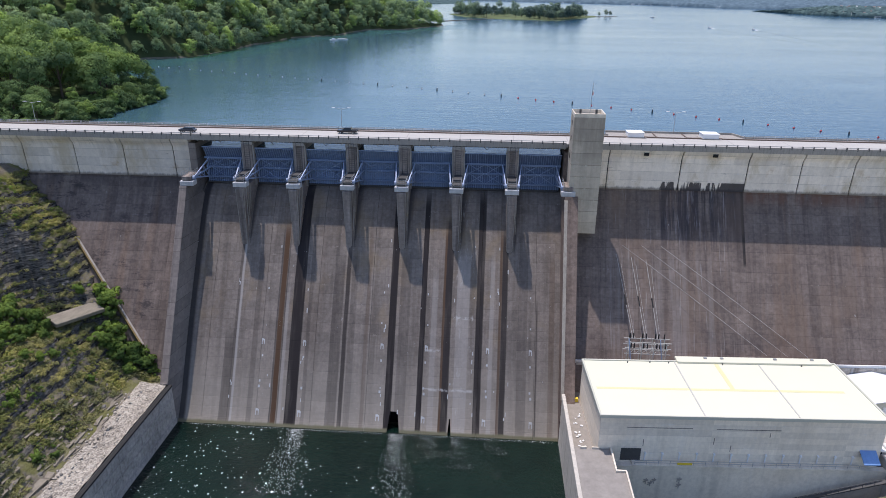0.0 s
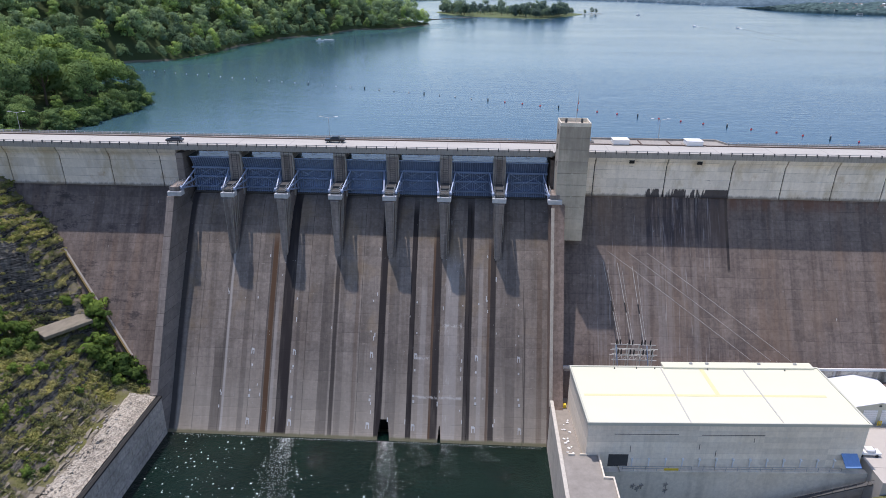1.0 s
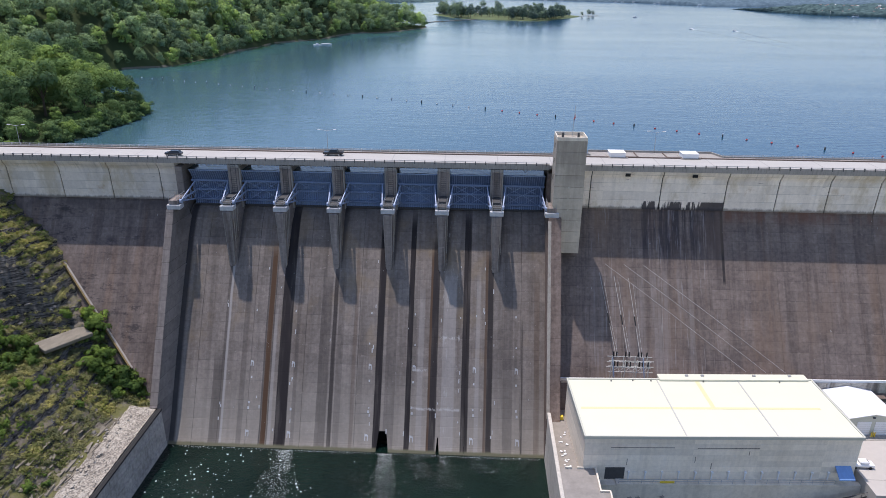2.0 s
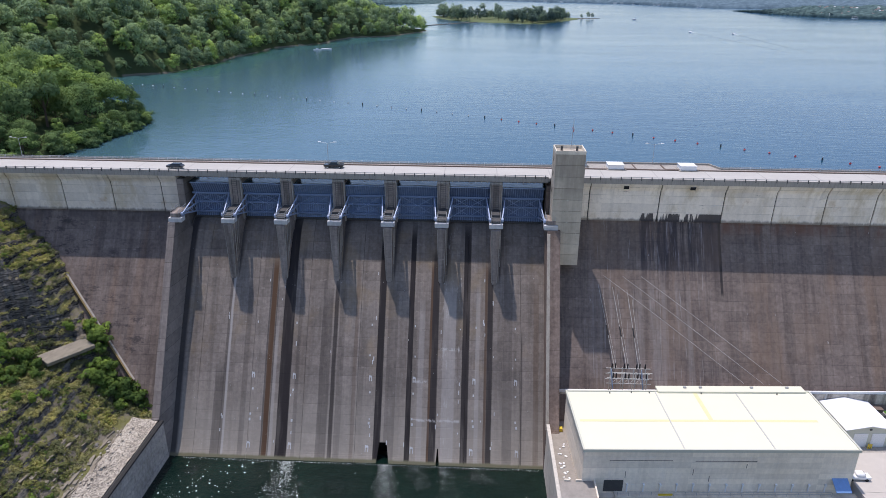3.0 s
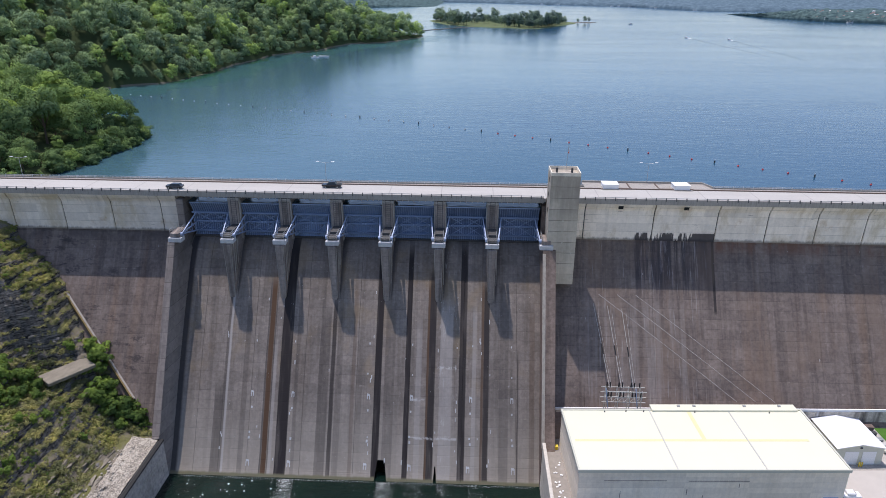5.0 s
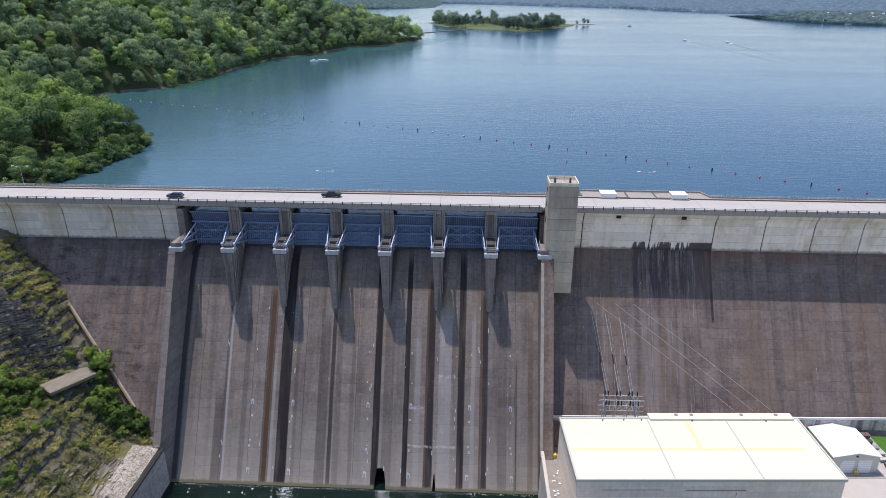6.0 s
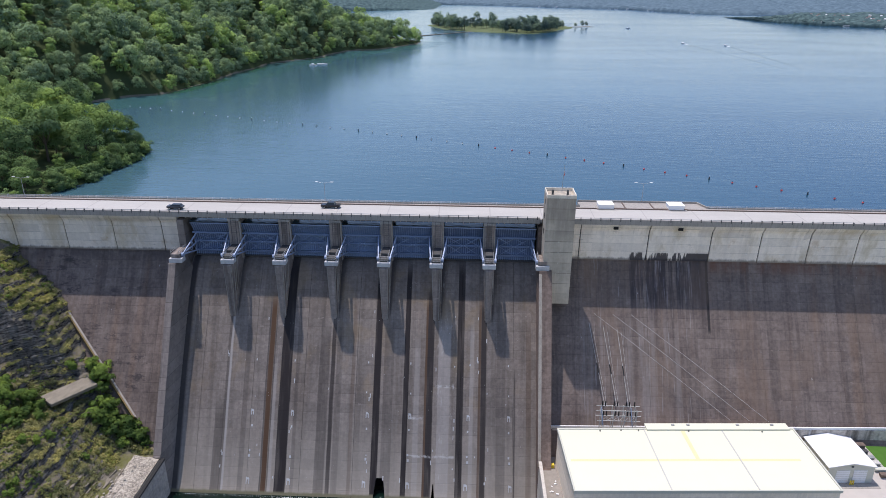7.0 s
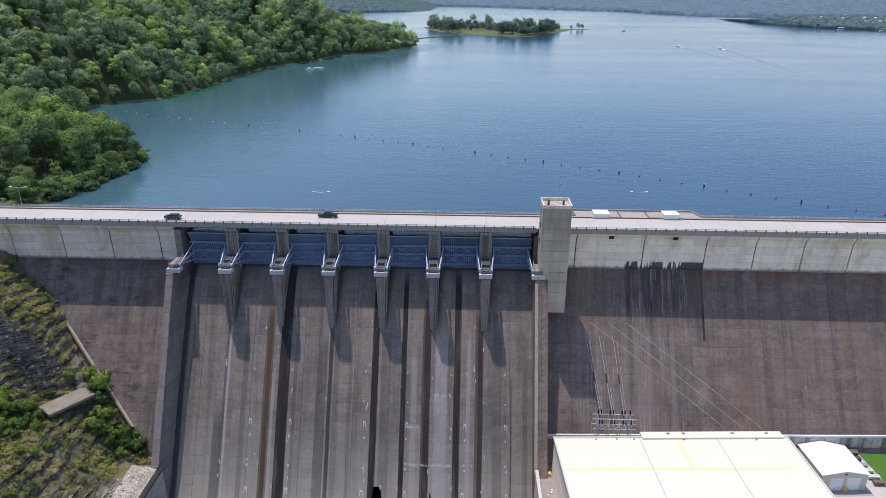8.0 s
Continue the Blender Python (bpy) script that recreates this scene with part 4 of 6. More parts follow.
for xb in (60.6, 80.9):
    e = thing("equipment_box", (xb + 2.7, 19.9, ROAD_Z + 0.13), "white metal equipment box on the intake deck", "box", "equipment boxes")
    part("box_body", box(bmesh.new(), -2.2, 2.2, -1.9, 1.9, 0.12, 1.3, 0.08), M_WHITE, e)
    part("box_lid", box(bmesh.new(), -2.3, 2.3, -2.0, 2.0, 1.302, 1.45, 0.05), M_WHITE, e)
    part("plinth", box(bmesh.new(), -2.7, 2.9, -2.3, 2.2, 0, 0.115), M_PARAPET, e)

# vents high on the right-hand panels
for x in (64.6, 82.5):
    v = thing("vent", (x, 8.95, 67.5), "small dark vent opening with a frame", "vent", "wall vents")
    part("vent_box", box(bmesh.new(), -0.65, 0.65, -0.55, 0.9, -0.45, 0.35), M_BLACK, v)
    bm = box(bmesh.new(), -0.75, 0.75, -0.62, -0.5, 0.35, 0.46)
    part("vent_hood", bm, M_STEEL, v)

# ---------------------------------------------------------------- tower
tw = thing("elevator_tower", (47.8, 4, 46.5), "plain grey concrete elevator tower hung on the dam face", "tower")
T = (47.8, 4, 46.5)
TX0, TX1, TY0, TY1 = 44.0, 51.7, 0.7, 7.4
for i in range(10):
    z0 = 47.4 + i * 3.1
    part("shaft_lift", box(bmesh.new(), TX0, TX1, TY0, TY1 + 0.6, z0 + 0.03, min(z0 + 3.07, 78.2), 0.05), M_TOWER, tw, "", T)
part("shaft_core", box(bmesh.new(), TX0 + 0.08, TX1 - 0.08, TY0 + 0.08, TY1 + 0.5, 47.4, 78.15), M_TOWER, tw, "", T)
bm = bmesh.new()
for x0, x1, y0, y1 in ((TX0, TX1, TY0, TY0 + 0.24), (TX0, TX1, TY1 + 0.36, TY1 + 0.6), (TX0, TX0 + 0.24, TY0 + 0.25, TY1 + 0.35), (TX1 - 0.24, TX1, TY0 + 0.25, TY1 + 0.35)):
    box(bm, x0, x1, y0, y1, 78.2, 79.1)
part("roof_parapet", bm, M_LWALL, tw, "pale roof parapet", T)
for x in (45.6, 49.6):
    bm = box(bmesh.new(), x - 0.25, x + 0.25, 2.6, 3.2, 78.2, 79.9)
    part("roof_vent", bm, M_STEEL, tw, "", T)
bm = bmesh.new()
for z in (67, 71.5, 75.5):
    box(bm, TX0 - 0.04, TX0 + 0.02, 4.2, 5.4, z, z + 1.3)
part("side_windows", bm, M_BLACK, tw, "", T)
fl = thing("flagpole", (48.5, 6.6, 78.2), "thin metal flagpole with a limp red and white flag", "flagpole")
part("pole", rod(bmesh.new(), (0, 0, 0), (0.3, 0, 8.0), 0.07, 0.04), M_GALV, fl)
part("flag", box(bmesh.new(), 0.24, 0.5, -0.06, 0.06, 4.7, 5.5, 0.03), M_RED, fl)
part("flag_fold", box(bmesh.new(), 0.26, 0.42, -0.1, 0.034, 5.1, 6.1, 0.03), M_WHITE, fl, "white fold of the flag")


# ---------------------------------------------------------------- lamp posts on the lake side
def lamp_post(x, y):
    p = thing("street_lamp", (x, y, ROAD_Z), "slim grey street lamp with two pale lamp heads", "lamp", "street lamps")
    part("pole", rod(bmesh.new(), (0, 0, 0), (0, 0, 6.0), 0.09, 0.05), M_GALV, p)
    for s in (-1, 1):
        part("arm", rod(bmesh.new(), (0, 0, 5.95), (s * 1.9, 0, 6.3), 0.05, 0.035), M_GALV, p)
        part("lamp_head", box(bmesh.new(), min(s * 1.8, s * 2.7), max(s * 1.8, s * 2.7), -0.16, 0.16, 6.26, 6.4, 0.04), M_WHITE, p)


for x in (-112.0, -19.7, 75.2, 166.0):
    lamp_post(x, FAR_Y + 0.1 if x != 75.2 else 25.3)


# ---------------------------------------------------------------- powerhouse
PX0, PX1, PY0, PY1, PZ = 48.3, 109.5, -46.4, -23.4, 23.0
ph = thing("powerhouse", (79, -35, 0), "long pale grey powerhouse with a bright cream flat roof", "building")
P = (79, -35, 0)
part("wall_body", box(bmesh.new(), PX0, PX1, PY0, PY1, -3, PZ - 0.6), M_PH, ph, "", P)
part("roof", box(bmesh.new(), PX0 - 0.15, PX1 + 0.15, PY0 - 0.15, PY1 + 0.1, PZ - 0.6, PZ, 0.04), M_ROOF, ph, "bright cream membrane roof", P)
bm = bmesh.new()
for x0, x1, y0, y1 in ((PX0 - 0.3, PX1 + 0.3, PY0 - 0.32, PY0 - 0.02), (PX0 - 0.3, PX1 + 0.3, PY1 - 0.3, PY1 + 0.15), (PX0 - 0.3, PX0 + 0.1, PY0, PY1 - 0.3), (PX1 - 0.1, PX1 + 0.3, PY0, PY1 - 0.3)):
    box(bm, x0, x1, y0, y1, PZ - 0.55, PZ + 0.22)
part("roof_edge", bm, M_CREAM, ph, "", P)
for xa in (70.6, 90.8):
    part("roof_seam", box(bmesh.new(), xa - 0.12, xa + 0.12, PY0 + 0.1, PY1 - 0.35, PZ + 0.004, PZ + 0.13), M_SEAM, ph, "", P)
part("walk_strip", box(bmesh.new(), PX0 + 1, PX1 - 4, -36.2, -35.4, PZ + 0.004, PZ + 0.03), M_ROOFLINE, ph, "pale yellow walkway strip", P)
part("walk_strip", box(bmesh.new(), 80.0, 81.0, -35.38, PY1 - 1, PZ + 0.004, PZ + 0.03), M_ROOFLINE, ph, "pale yellow walkway strip", P)
for x, y in ((59, -24.4), (64.5, -24.2), (69, -24.3), (82, -24.6), (101, -24.8)):
    part("roof_drain", rod(bmesh.new(), (x, y, PZ), (x, y, PZ + 0.35), 0.16), M_STEEL, ph, "", P)
part("annex", box(bmesh.new(), 71.4, PX1 - 1.2, PY1 + 0.17, -21.9, 10, 22.6), M_PH, ph, "", P)
part("annex_roof", box(bmesh.new(), 71.2, PX1 - 1.0, PY1 - 0.9, -21.7, 23.01, 23.5, 0.04), M_ROOF, ph, "", P)
vent_mesh = mesh_of("annex_vent", box(bmesh.new(), 0, 0.8, 0, 0.5, 0, 0.35, 0.04), M_GALV)
for x in (78, 82, 95, 104):
    more("annex_vent", vent_mesh, ph, (x - 79, -22.9 + 35, 23.5))
part("ledge", box(bmesh.new(), PX0 + 7.5, PX1 - 4, -48.2, PY0 - 0.005, 11.0, 11.5, 0.05), M_LWALL, ph, "", P)
part("lower_wall", box(bmesh.new(), PX0 + 4, PX1 + 4, -47.9, PY0 - 0.006, -3, 10.99), M_LWALL, ph, "stained lower concrete wall", P)
bm = bmesh.new()
for i in range(20):
    x = PX0 + 8 + i * 2.55
    rod(bm, (x, -48.0, 11.5), (x, -48.0, 12.6), 0.05, seg=6)
for z in (12.05, 12.6):
    beam(bm, (PX0 + 8, -48.0, z), (PX1 - 5, -48.0, z), 0.08)
part("ledge_rail", bm, M_GALV, ph, "", P)
# bracketed white supports along the wall above the ledge, not lamps
pipe = mesh_of("wall_post", beam(rod(box(bmesh.new(), -0.22, 0.22, -0.5, 0, 1.3, 1.75, 0.04), (0, -0.2, -0.4), (0, -0.2, 1.35), 0.16), (0, 0, 1.5), (0, -0.4, 1.5), 0.12), M_WHITE)
for i in range(13):
    more("wall_post", pipe, ph, (PX0 + 10.4 + i * 3.75 - 79, PY0 - 0.03 + 35, 12.0))
part("dark_louvre", box(bmesh.new(), 53.4, 57.8, PY0 - 0.06, PY0, 11.4, 14.6), M_STEEL, ph, "dark louvred panel", P)
part("canopy", prism(bmesh.new(), [(PY0 - 0.02, 15.1), (PY0 - 0.02, 15.3), (-49.0, 13.5), (-49.0, 13.3)], 104.9, 108.4), M_BLUE, ph, "blue metal canopy", P)
part("yellow_rail_box", box(bmesh.new(), 65.4, 68.6, -48.4, -48.25, 11.9, 12.4), M_YELLOW, ph, "", P)
bracket = mesh_of("wall_bracket", beam(beam(box(bmesh.new(), -0.5, 0.5, -0.2, 0, 0, 0.22), (-0.6, -0.1, -0.5), (0.5, -0.1, 0.1), 0.14), (0, -0.1, -0.9), (0.1, -0.1, 0.6), 0.14), M_PARAPET)
for x, z in ((59.2, 7.3), (60.2, 6.6), (61.0, 7.4), (66.5, 7.7), (66.5, 6.2)):
    more("wall_bracket", bracket, ph, (x - 79, -47.92 + 35, z))
for x, z0, z1 in ((58.0, 15.2, 17.0), (73.2, 16.0, 17.6), (77.0, 14.2, 15.8), (85.0, 18.0, 19.2)):
    part("wall_scar", box(bmesh.new(), x, x + 0.14, PY0 - 0.05, PY0, z0, z1), M_WALL, ph, "", P)
for x0, x1, z in ((54.2, 68.3, 19.9), (73.4, 87.2, 19.8)):
    part("louvre_slot", box(bmesh.new(), x0, x1, PY0 - 0.04, PY0, z, z + 0.18), M_WALL, ph, "", P)
bm = beam(bmesh.new(), (112, -50.0, 10.6), (82, -50.0, 1.6), 0.9, 0.3)
for i in range(13):
    beam(bm, (112 - 2.4 * i, -50.4, 10.7 - 0.72 * i), (112 - 2.4 * i, -50.4, 11.8 - 0.72 * i), 0.07)
beam(bm, (112, -50.4, 11.8), (82, -50.4, 2.8), 0.09)
part("stair_flight", bm, M_STEEL, ph, "", P)
ph.location = (79, -35 + 1.55, 0)
ph.rotation_euler = (0, 0, radians(2.9))
bm = bmesh.new()
a_ = [(76, -3), (126, -3), (126, 10.6), (113, 10.2), (82, 0.9)]
A, B = [bm.verts.new((x, -75, z)) for x, z in a_], [bm.verts.new((x, -50.3, z)) for x, z in a_]
bm.faces.new(A); bm.faces.new(B[::-1])
for i in range(5):
    bm.faces.new((A[i], B[i], B[(i + 1) % 5], A[(i + 1) % 5]))
bmesh.ops.recalc_face_normals(bm, faces=bm.faces[:])
whole("dirt_slope", bm, M_HILL, "brown dirt slope below the service yard", "slope", kind="structure")

# deck and right river wall
rw = thing("river_wall_right", (44, -60, 0), "pale panelled concrete river wall beside the powerhouse", "wall", kind="structure")
R0 = (44, -60, 0)
y = -26.2
while y > -120:
    y2 = y - 6.4
    part("wall_panel", box(bmesh.new(), 43.05, 43.7, y2 + 0.08, y - 0.08, -3, 13.9, 0.06), M_RPANEL, rw, "", R0)
    y = y2
part("wall_core", box(bmesh.new(), 43.2, 43.65, -121, -26.0, -3, 13.7), M_WALL, rw, "", R0)
part("coping", box(bmesh.new(), 42.95, 43.8, -121, -25.95, 13.9, 14.5, 0.06), M_RPANEL, rw, "", R0)
bm = box(bmesh.new(), 43.82, 51.9, -54.0, -46.4, -3, 14.3)
box(bm, 43.82, 53.8, -121, -54.004, -3, 14.3)
dk = whole("service_deck", bm, M_ALLEY, "grey concrete service deck beside the powerhouse", "deck", kind="structure")
bm = bmesh.new()
for x0, x1, y0, y1 in ((51.6, 51.95, -53.6, -46.4), (51.6, 53.9, -54.0, -53.62), (53.6, 53.95, -121, -54.02), (45.0, 46.4, -46.7, -46.42), (47.6, 49.2, -46.7, -46.42)):
    box(bm, x0, x1, y0, y1, 14.3, 14.75)
whole("deck_kerb", bm, M_LWALL, "pale concrete kerb along the service deck", "kerb", kind="structure")
bm = box(bmesh.new(), 43.72, 49.2, -46.38, -17, -3, 11.6)
whole("alley_floor", bm, M_ALLEY, "narrow concrete alley beside the powerhouse", "floor", kind="structure")
rng = random.Random(4)
for i in range(16):
    x, y_ = 45.2 + rng.random() * 2.0, -44 + rng.random() * 16
    s = rng.uniform(0.15, 0.38)
    whole("white_sack", box(bmesh.new(), -s, s, -s * 0.7, s * 0.7, 0, s * 0.8, s * 0.2), M_WHITE, "crumpled white sack on the alley floor", "sack", "white sacks", at=(0, 0, 0)).matrix_world = pose(x, y_, 11.6, 0, 0, rng.uniform(0, 180))
ob = whole("yellow_crate", box(bmesh.new(), -0.8, 0.8, -0.5, 0.5, 0, 1.0, 0.05), M_YELLOW, "yellow crate in the alley", "crate")
ob.location = (46.5, -24.5, 11.6)
# ---------------------------------------------------------------- yard on the right
bm = box(bmesh.new(), 111.5, 300, -50, -14.5, -3, 13.0)
whole("yard", bm, M_YARD, "pale concrete service yard beside the powerhouse", "yard", kind="structure")
rt = thing("retaining_wall", (150, -15.9, 13), "stained grey retaining wall with a white coping", "wall", kind="structure")


def wall_top(x):
    return 18.45 + 0.0285 * (min(x, 160) - 48)


for i in range(41):
    xa, xb = 47.2 + 6.2 * i + 0.04, 47.2 + 6.2 * i + 6.16
    bm = bmesh.new()
    ring = [(xa, 9.0), (xb, 9.0), (xb, wall_top(xb) - 0.4), (xa, wall_top(xa) - 0.4)]
    A, B = [bm.verts.new((x, -16.5, z)) for x, z in ring], [bm.verts.new((x, -15.5, z)) for x, z in ring]
    bm.faces.new(A)
    bm.faces.new(B[::-1])
    for j in range(4):
        bm.faces.new((A[j], B[j], B[(j + 1) % 4], A[(j + 1) % 4]))
    bmesh.ops.recalc_face_normals(bm, faces=bm.faces[:])
    part("wall_panel", bm, M_RIVER, rt, "", (150, -15.9, 13))
bm = beam(bmesh.new(), (46.9, -16.2, wall_top(46.9) - 0.18), (160, -16.2, wall_top(160) - 0.18), 0.34, 0.9)
box(bm, 160, 300, -16.85, -15.55, wall_top(160) - 0.38, wall_top(160) + 0.02)
part("coping", bm, M_WHITE, rt, "", (150, -15.9, 13))
BANK = [(-45, 12.6), (-16.55, 12.6), (-16.55, 16.1), (-17.4, 16.1), (-27, 13.12), (-45, 13.12)]


def bank_at(y):
    return float(np.interp(y, (-27, -17.4), (13.12, 16.1)))


bm = prism(bmesh.new(), BANK, 130, 300)
for v in bm.verts:
    if v.co.x < 140:
        v.co.x = 130.6 + max(0.0, -17.4 - v.co.y) * 0.36
whole("lawn", bm, M_LAWN, "bright green mown lawn rising to the wall", "lawn", kind="structure")
whole("yard_bank", prism(bmesh.new(), [(y, z - (0.06 if z > 13 else 0)) for y, z in BANK], 111.6, 134.59), M_YARD, "pale paved bank rising to the wall", "yard", kind="structure")
hs = thing("garage", (120.9, -22.7, 13), "white-roofed cream garage with two roller doors", "garage")
GW, GF, GB, GE, GP = 5.9, -5.9, 6.0, 5.0, 6.1
part("walls", prism(bmesh.new(), [(GF, 0), (GB, 0), (GB, GE), (GF, GE)], -GW, GW), M_CREAM, hs)
bm = bmesh.new()
a = [(-GW, GE), (GW, GE), (0, GP)]
f0, f1 = [bm.verts.new((x, GF, z)) for x, z in a], [bm.verts.new((x, GB, z)) for x, z in a]
bm.faces.new(f0)
bm.faces.new(f1[::-1])
for i in range(3):
    bm.faces.new((f0[i], f1[i], f1[(i + 1) % 3], f0[(i + 1) % 3]))
part("gable", bm, M_CREAM, hs)
for s in (-1, 1):
    bm = bmesh.new()
    v = [(0, GP + 0.02), (s * (GW + 0.35), GE - 0.04), (s * (GW + 0.35), GE + 0.12), (0, GP + 0.2)]
    A, B = [bm.verts.new((x, GF - 0.4, z)) for x, z in v], [bm.verts.new((x, GB + 0.3, z)) for x, z in v]
    bm.faces.new(A)
    bm.faces.new(B[::-1])
    for i in range(4):
        bm.faces.new((A[i], B[i], B[(i + 1) % 4], A[(i + 1) % 4]))
    bmesh.ops.recalc_face_normals(bm, faces=bm.faces[:])
    part("roof_slope", bm, M_WHITE, hs, "white metal roof")
for x in (-2.0, 2.4):
    door = part("roller_door", box(bmesh.new(), x - 1.7, x + 1.7, GF - 0.1, GF, 0, 3.9), M_WHITE, hs)
    bm = bmesh.new()
    for i in range(6):
        box(bm, x - 1.68, x + 1.68, GF - 0.13, GF - 0.101, 0.6 * i + 0.3, 0.6 * i + 0.34)
    part("slat_joint", bm, M_SEAM, door)
part("gable_lamp", box(bmesh.new(), -0.3, 0.3, GF - 0.25, GF, 4.9, 5.3, 0.05), M_STEEL, hs)
part("apron", box(bmesh.new(), -GW, GW + 1.2, GF - 2.2, GF - 0.14, 0.0, 0.12), M_PARAPET, hs)
for i in range(3):
    part("bollard", rod(bmesh.new(), (-0.1 + 0.4 * i, GF - 0.8, 0.12), (-0.1 + 0.4 * i, GF - 0.8, 1.4), 0.13), M_YELLOW, hs)
hs.rotation_euler = (0, 0, radians(3.2))
for x, y_, sx_, sy_, sz_, mt, what in ((128.6, -18.0, 2.6, 1.4, 1.3, M_CURB, "rusty brown"), (128.9, -19.6, 2.2, 1.1, 1.0, M_STEEL, "dark grey"), (129.6, -21.1, 3.0, 1.0, 0.6, M_GALV, "grey metal"), (130.3, -22.7, 3.0, 1.2, 0.7, M_SEAM, "pale grey"), (131.2, -24.5, 3.0, 1.0, 0.7, M_CREAM, "pale wooden"), (131.8, -26.1, 2.8, 1.2, 0.8, M_CURB, "brown wooden"), (133.4, -31.5, 2.4, 1.4, 0.9, M_RED, "faded red")):
    q = thing("storage_crate", (x, y_, bank_at(y_) - 0.1), what + " storage crate standing beside the lawn", "crate", "storage crates")
    part("crate_body", box(bmesh.new(), -sx_ / 2, sx_ / 2, -sy_ / 2, sy_ / 2, 0.12, sz_, 0.04), mt, q)
    part("crate_lid", box(bmesh.new(), -sx_ / 2 - 0.06, sx_ / 2 + 0.06, -sy_ / 2 - 0.06, sy_ / 2 + 0.06, sz_ + 0.002, sz_ + 0.1), mt, q)
    part("pallet", box(bmesh.new(), -sx_ / 2, sx_ / 2, -sy_ / 2, sy_ / 2, 0, 0.115), M_BARK, q)

# ---------------------------------------------------------------- switch gantry and cables
gn = thing("switch_gantry", (64.2, -17.6, 13.9), "grey steel switchgear gantry with dark insulators", "gantry")
G = (66, -17.4, 13)
for x in (61.6, 64.6, 67.6, 70.6):
    for y_ in (-18.6, -16.4):
        part("column", beam(bmesh.new(), (x, y_, 11), (x, y_, 25.2), 0.2), M_SEAM, gn, "", G)
for z in (21.8, 23.4, 25.0):
    for y_ in (-18.6, -16.4):
        part("cross_bar", beam(bmesh.new(), (60.4, y_, z), (71.8, y_, z), 0.14), M_SEAM, gn, "", G)
bm = bmesh.new()
for i in range(6):
    x = 61.6 + i * 1.5
    beam(bm, (x, -18.6, 21.8), (x + 1.5, -18.6, 23.4), 0.07)
    beam(bm, (x, -18.6, 21.8), (x, -16.4, 23.4), 0.07)
part("lattice", bm, M_SEAM, gn, "", G)
ins = mesh_of("insulator", rod(bmesh.new(), (0, 0, 0), (0, 0, 1.3), 0.2, 0.16), M_RUBBER)
for x in (61.9, 62.7, 65.0, 65.9, 68.2, 69.0, 70.4):
    for y_, z in ((-18.6, 23.5), (-16.4, 25.1)):
        more("insulator", ins, gn, (x - 66, y_ + 17.4, z - 13))
for x in (61.2, 68.9):
    part("brace", beam(bmesh.new(), (x + 0.8, -19.2, 20.4), (x, -18.7, 26.0), 0.2), M_ARM, gn, "", G)


def cable(p, q, sag, r, label, insulator=None):
    c = thing("power_cable", p, label, "cable", "power cables")
    cu = bpy.data.curves.new("conductor", "CURVE")
    cu.dimensions, cu.bevel_depth, cu.bevel_resolution = "3D", r, 1
    s = cu.splines.new("POLY")
    s.points.add(16)
    for i in range(17):
        f = i / 16
        v = Vector(p).lerp(Vector(q), f) - Vector(p)
        s.points[i].co = (v.x, v.y, v.z - sag * 4 * f * (1 - f), 1)
    me = bpy.data.meshes.new_from_object(bpy.data.objects.new("tmp", cu))
    me.materials.append(M_SEAM)
    o = new("conductor", me)
    o.parent = c
    if insulator:
        a, b = Vector(p).lerp(Vector(q), insulator) - Vector(p), Vector(p).lerp(Vector(q), insulator + 0.12) - Vector(p)
        for v in (a, b):
            v.z -= sag * 4 * insulator * (1 - insulator)
        part("insulator", rod(bmesh.new(), a, b, 0.17), M_RUBBER, c)


for i in range(3):
    xa = 59.4 + 5.1 * i
    cable((xa, face_y(44.2) - 0.5, 44.2), (94.0 + 5.0 * i, -17.5, 23.0), -0.2, 0.034, "thin grey power cable from the dam face towards the yard")
    xb = 57.8 + 3.9 * i
    cable((xb, face_y(42.2 - 0.6 * i) - 0.5, 42.2 - 0.6 * i), (60.6 + 3.1 * i, -17.6, 26.3), -0.1, 0.05, "thin grey power cable hung with a dark insulator", 0.5)
    cable((xb + 1.2, face_y(40.0) - 0.5, 40.0), (61.2 + 3.1 * i, -17.6, 26.1), 0.3, 0.028, "thin grey power cable to the gantry")

# ---------------------------------------------------------------- left river wall and hillside
lw = thing("river_wall_left", (-58, -60, 0), "grey panelled concrete river wall below the hillside", "wall", kind="structure")
L0 = (-58, -60, 0)
COURSES = (-3.0, 1.6, 4.9, 8.0, 10.97)
for j, (za, zb) in enumerate(zip(COURSES, COURSES[1:])):
    y = -25.95 + (2.4 if j % 2 else 0)
    while y > -125:
        y2 = y - (4.9 if (int(-y) // 5 + j) % 3 else 7.2)
        part("wall_block", box(bmesh.new(), -58.6, -57.25 - 0.04 * random.random(), y2 + 0.09, min(y, -25.95) - 0.09, za + 0.08, zb - 0.08, 0.05), M_RIVER, lw, "", L0)
        y = y2
part("wall_core", box(bmesh.new(), -59.2, -57.5, -126, -25.92, -3, 10.9), M_STEEL, lw, "", L0)
part("coping", box(bmesh.new(), -58.1, -57.1, -126, -25.92, 11.0, 11.5, 0.06), M_RUBBER, lw, "dark worn coping", L0)

LOWER = ((55, 64.5, 70, 78, 83, 92, 97, 105, 115, 140, 200), (10.4, 11.0, 13.0, 20.5, 25.5, 28.0, 32.0, 46, 57, 70, 84))
UPPER = ((55, 64, 70, 76, 82, 88, 92, 97, 103, 113, 130, 200), (9.5, 10.5, 15.5, 22, 28.5, 35, 40.5, 46, 51, 58, 65, 80))


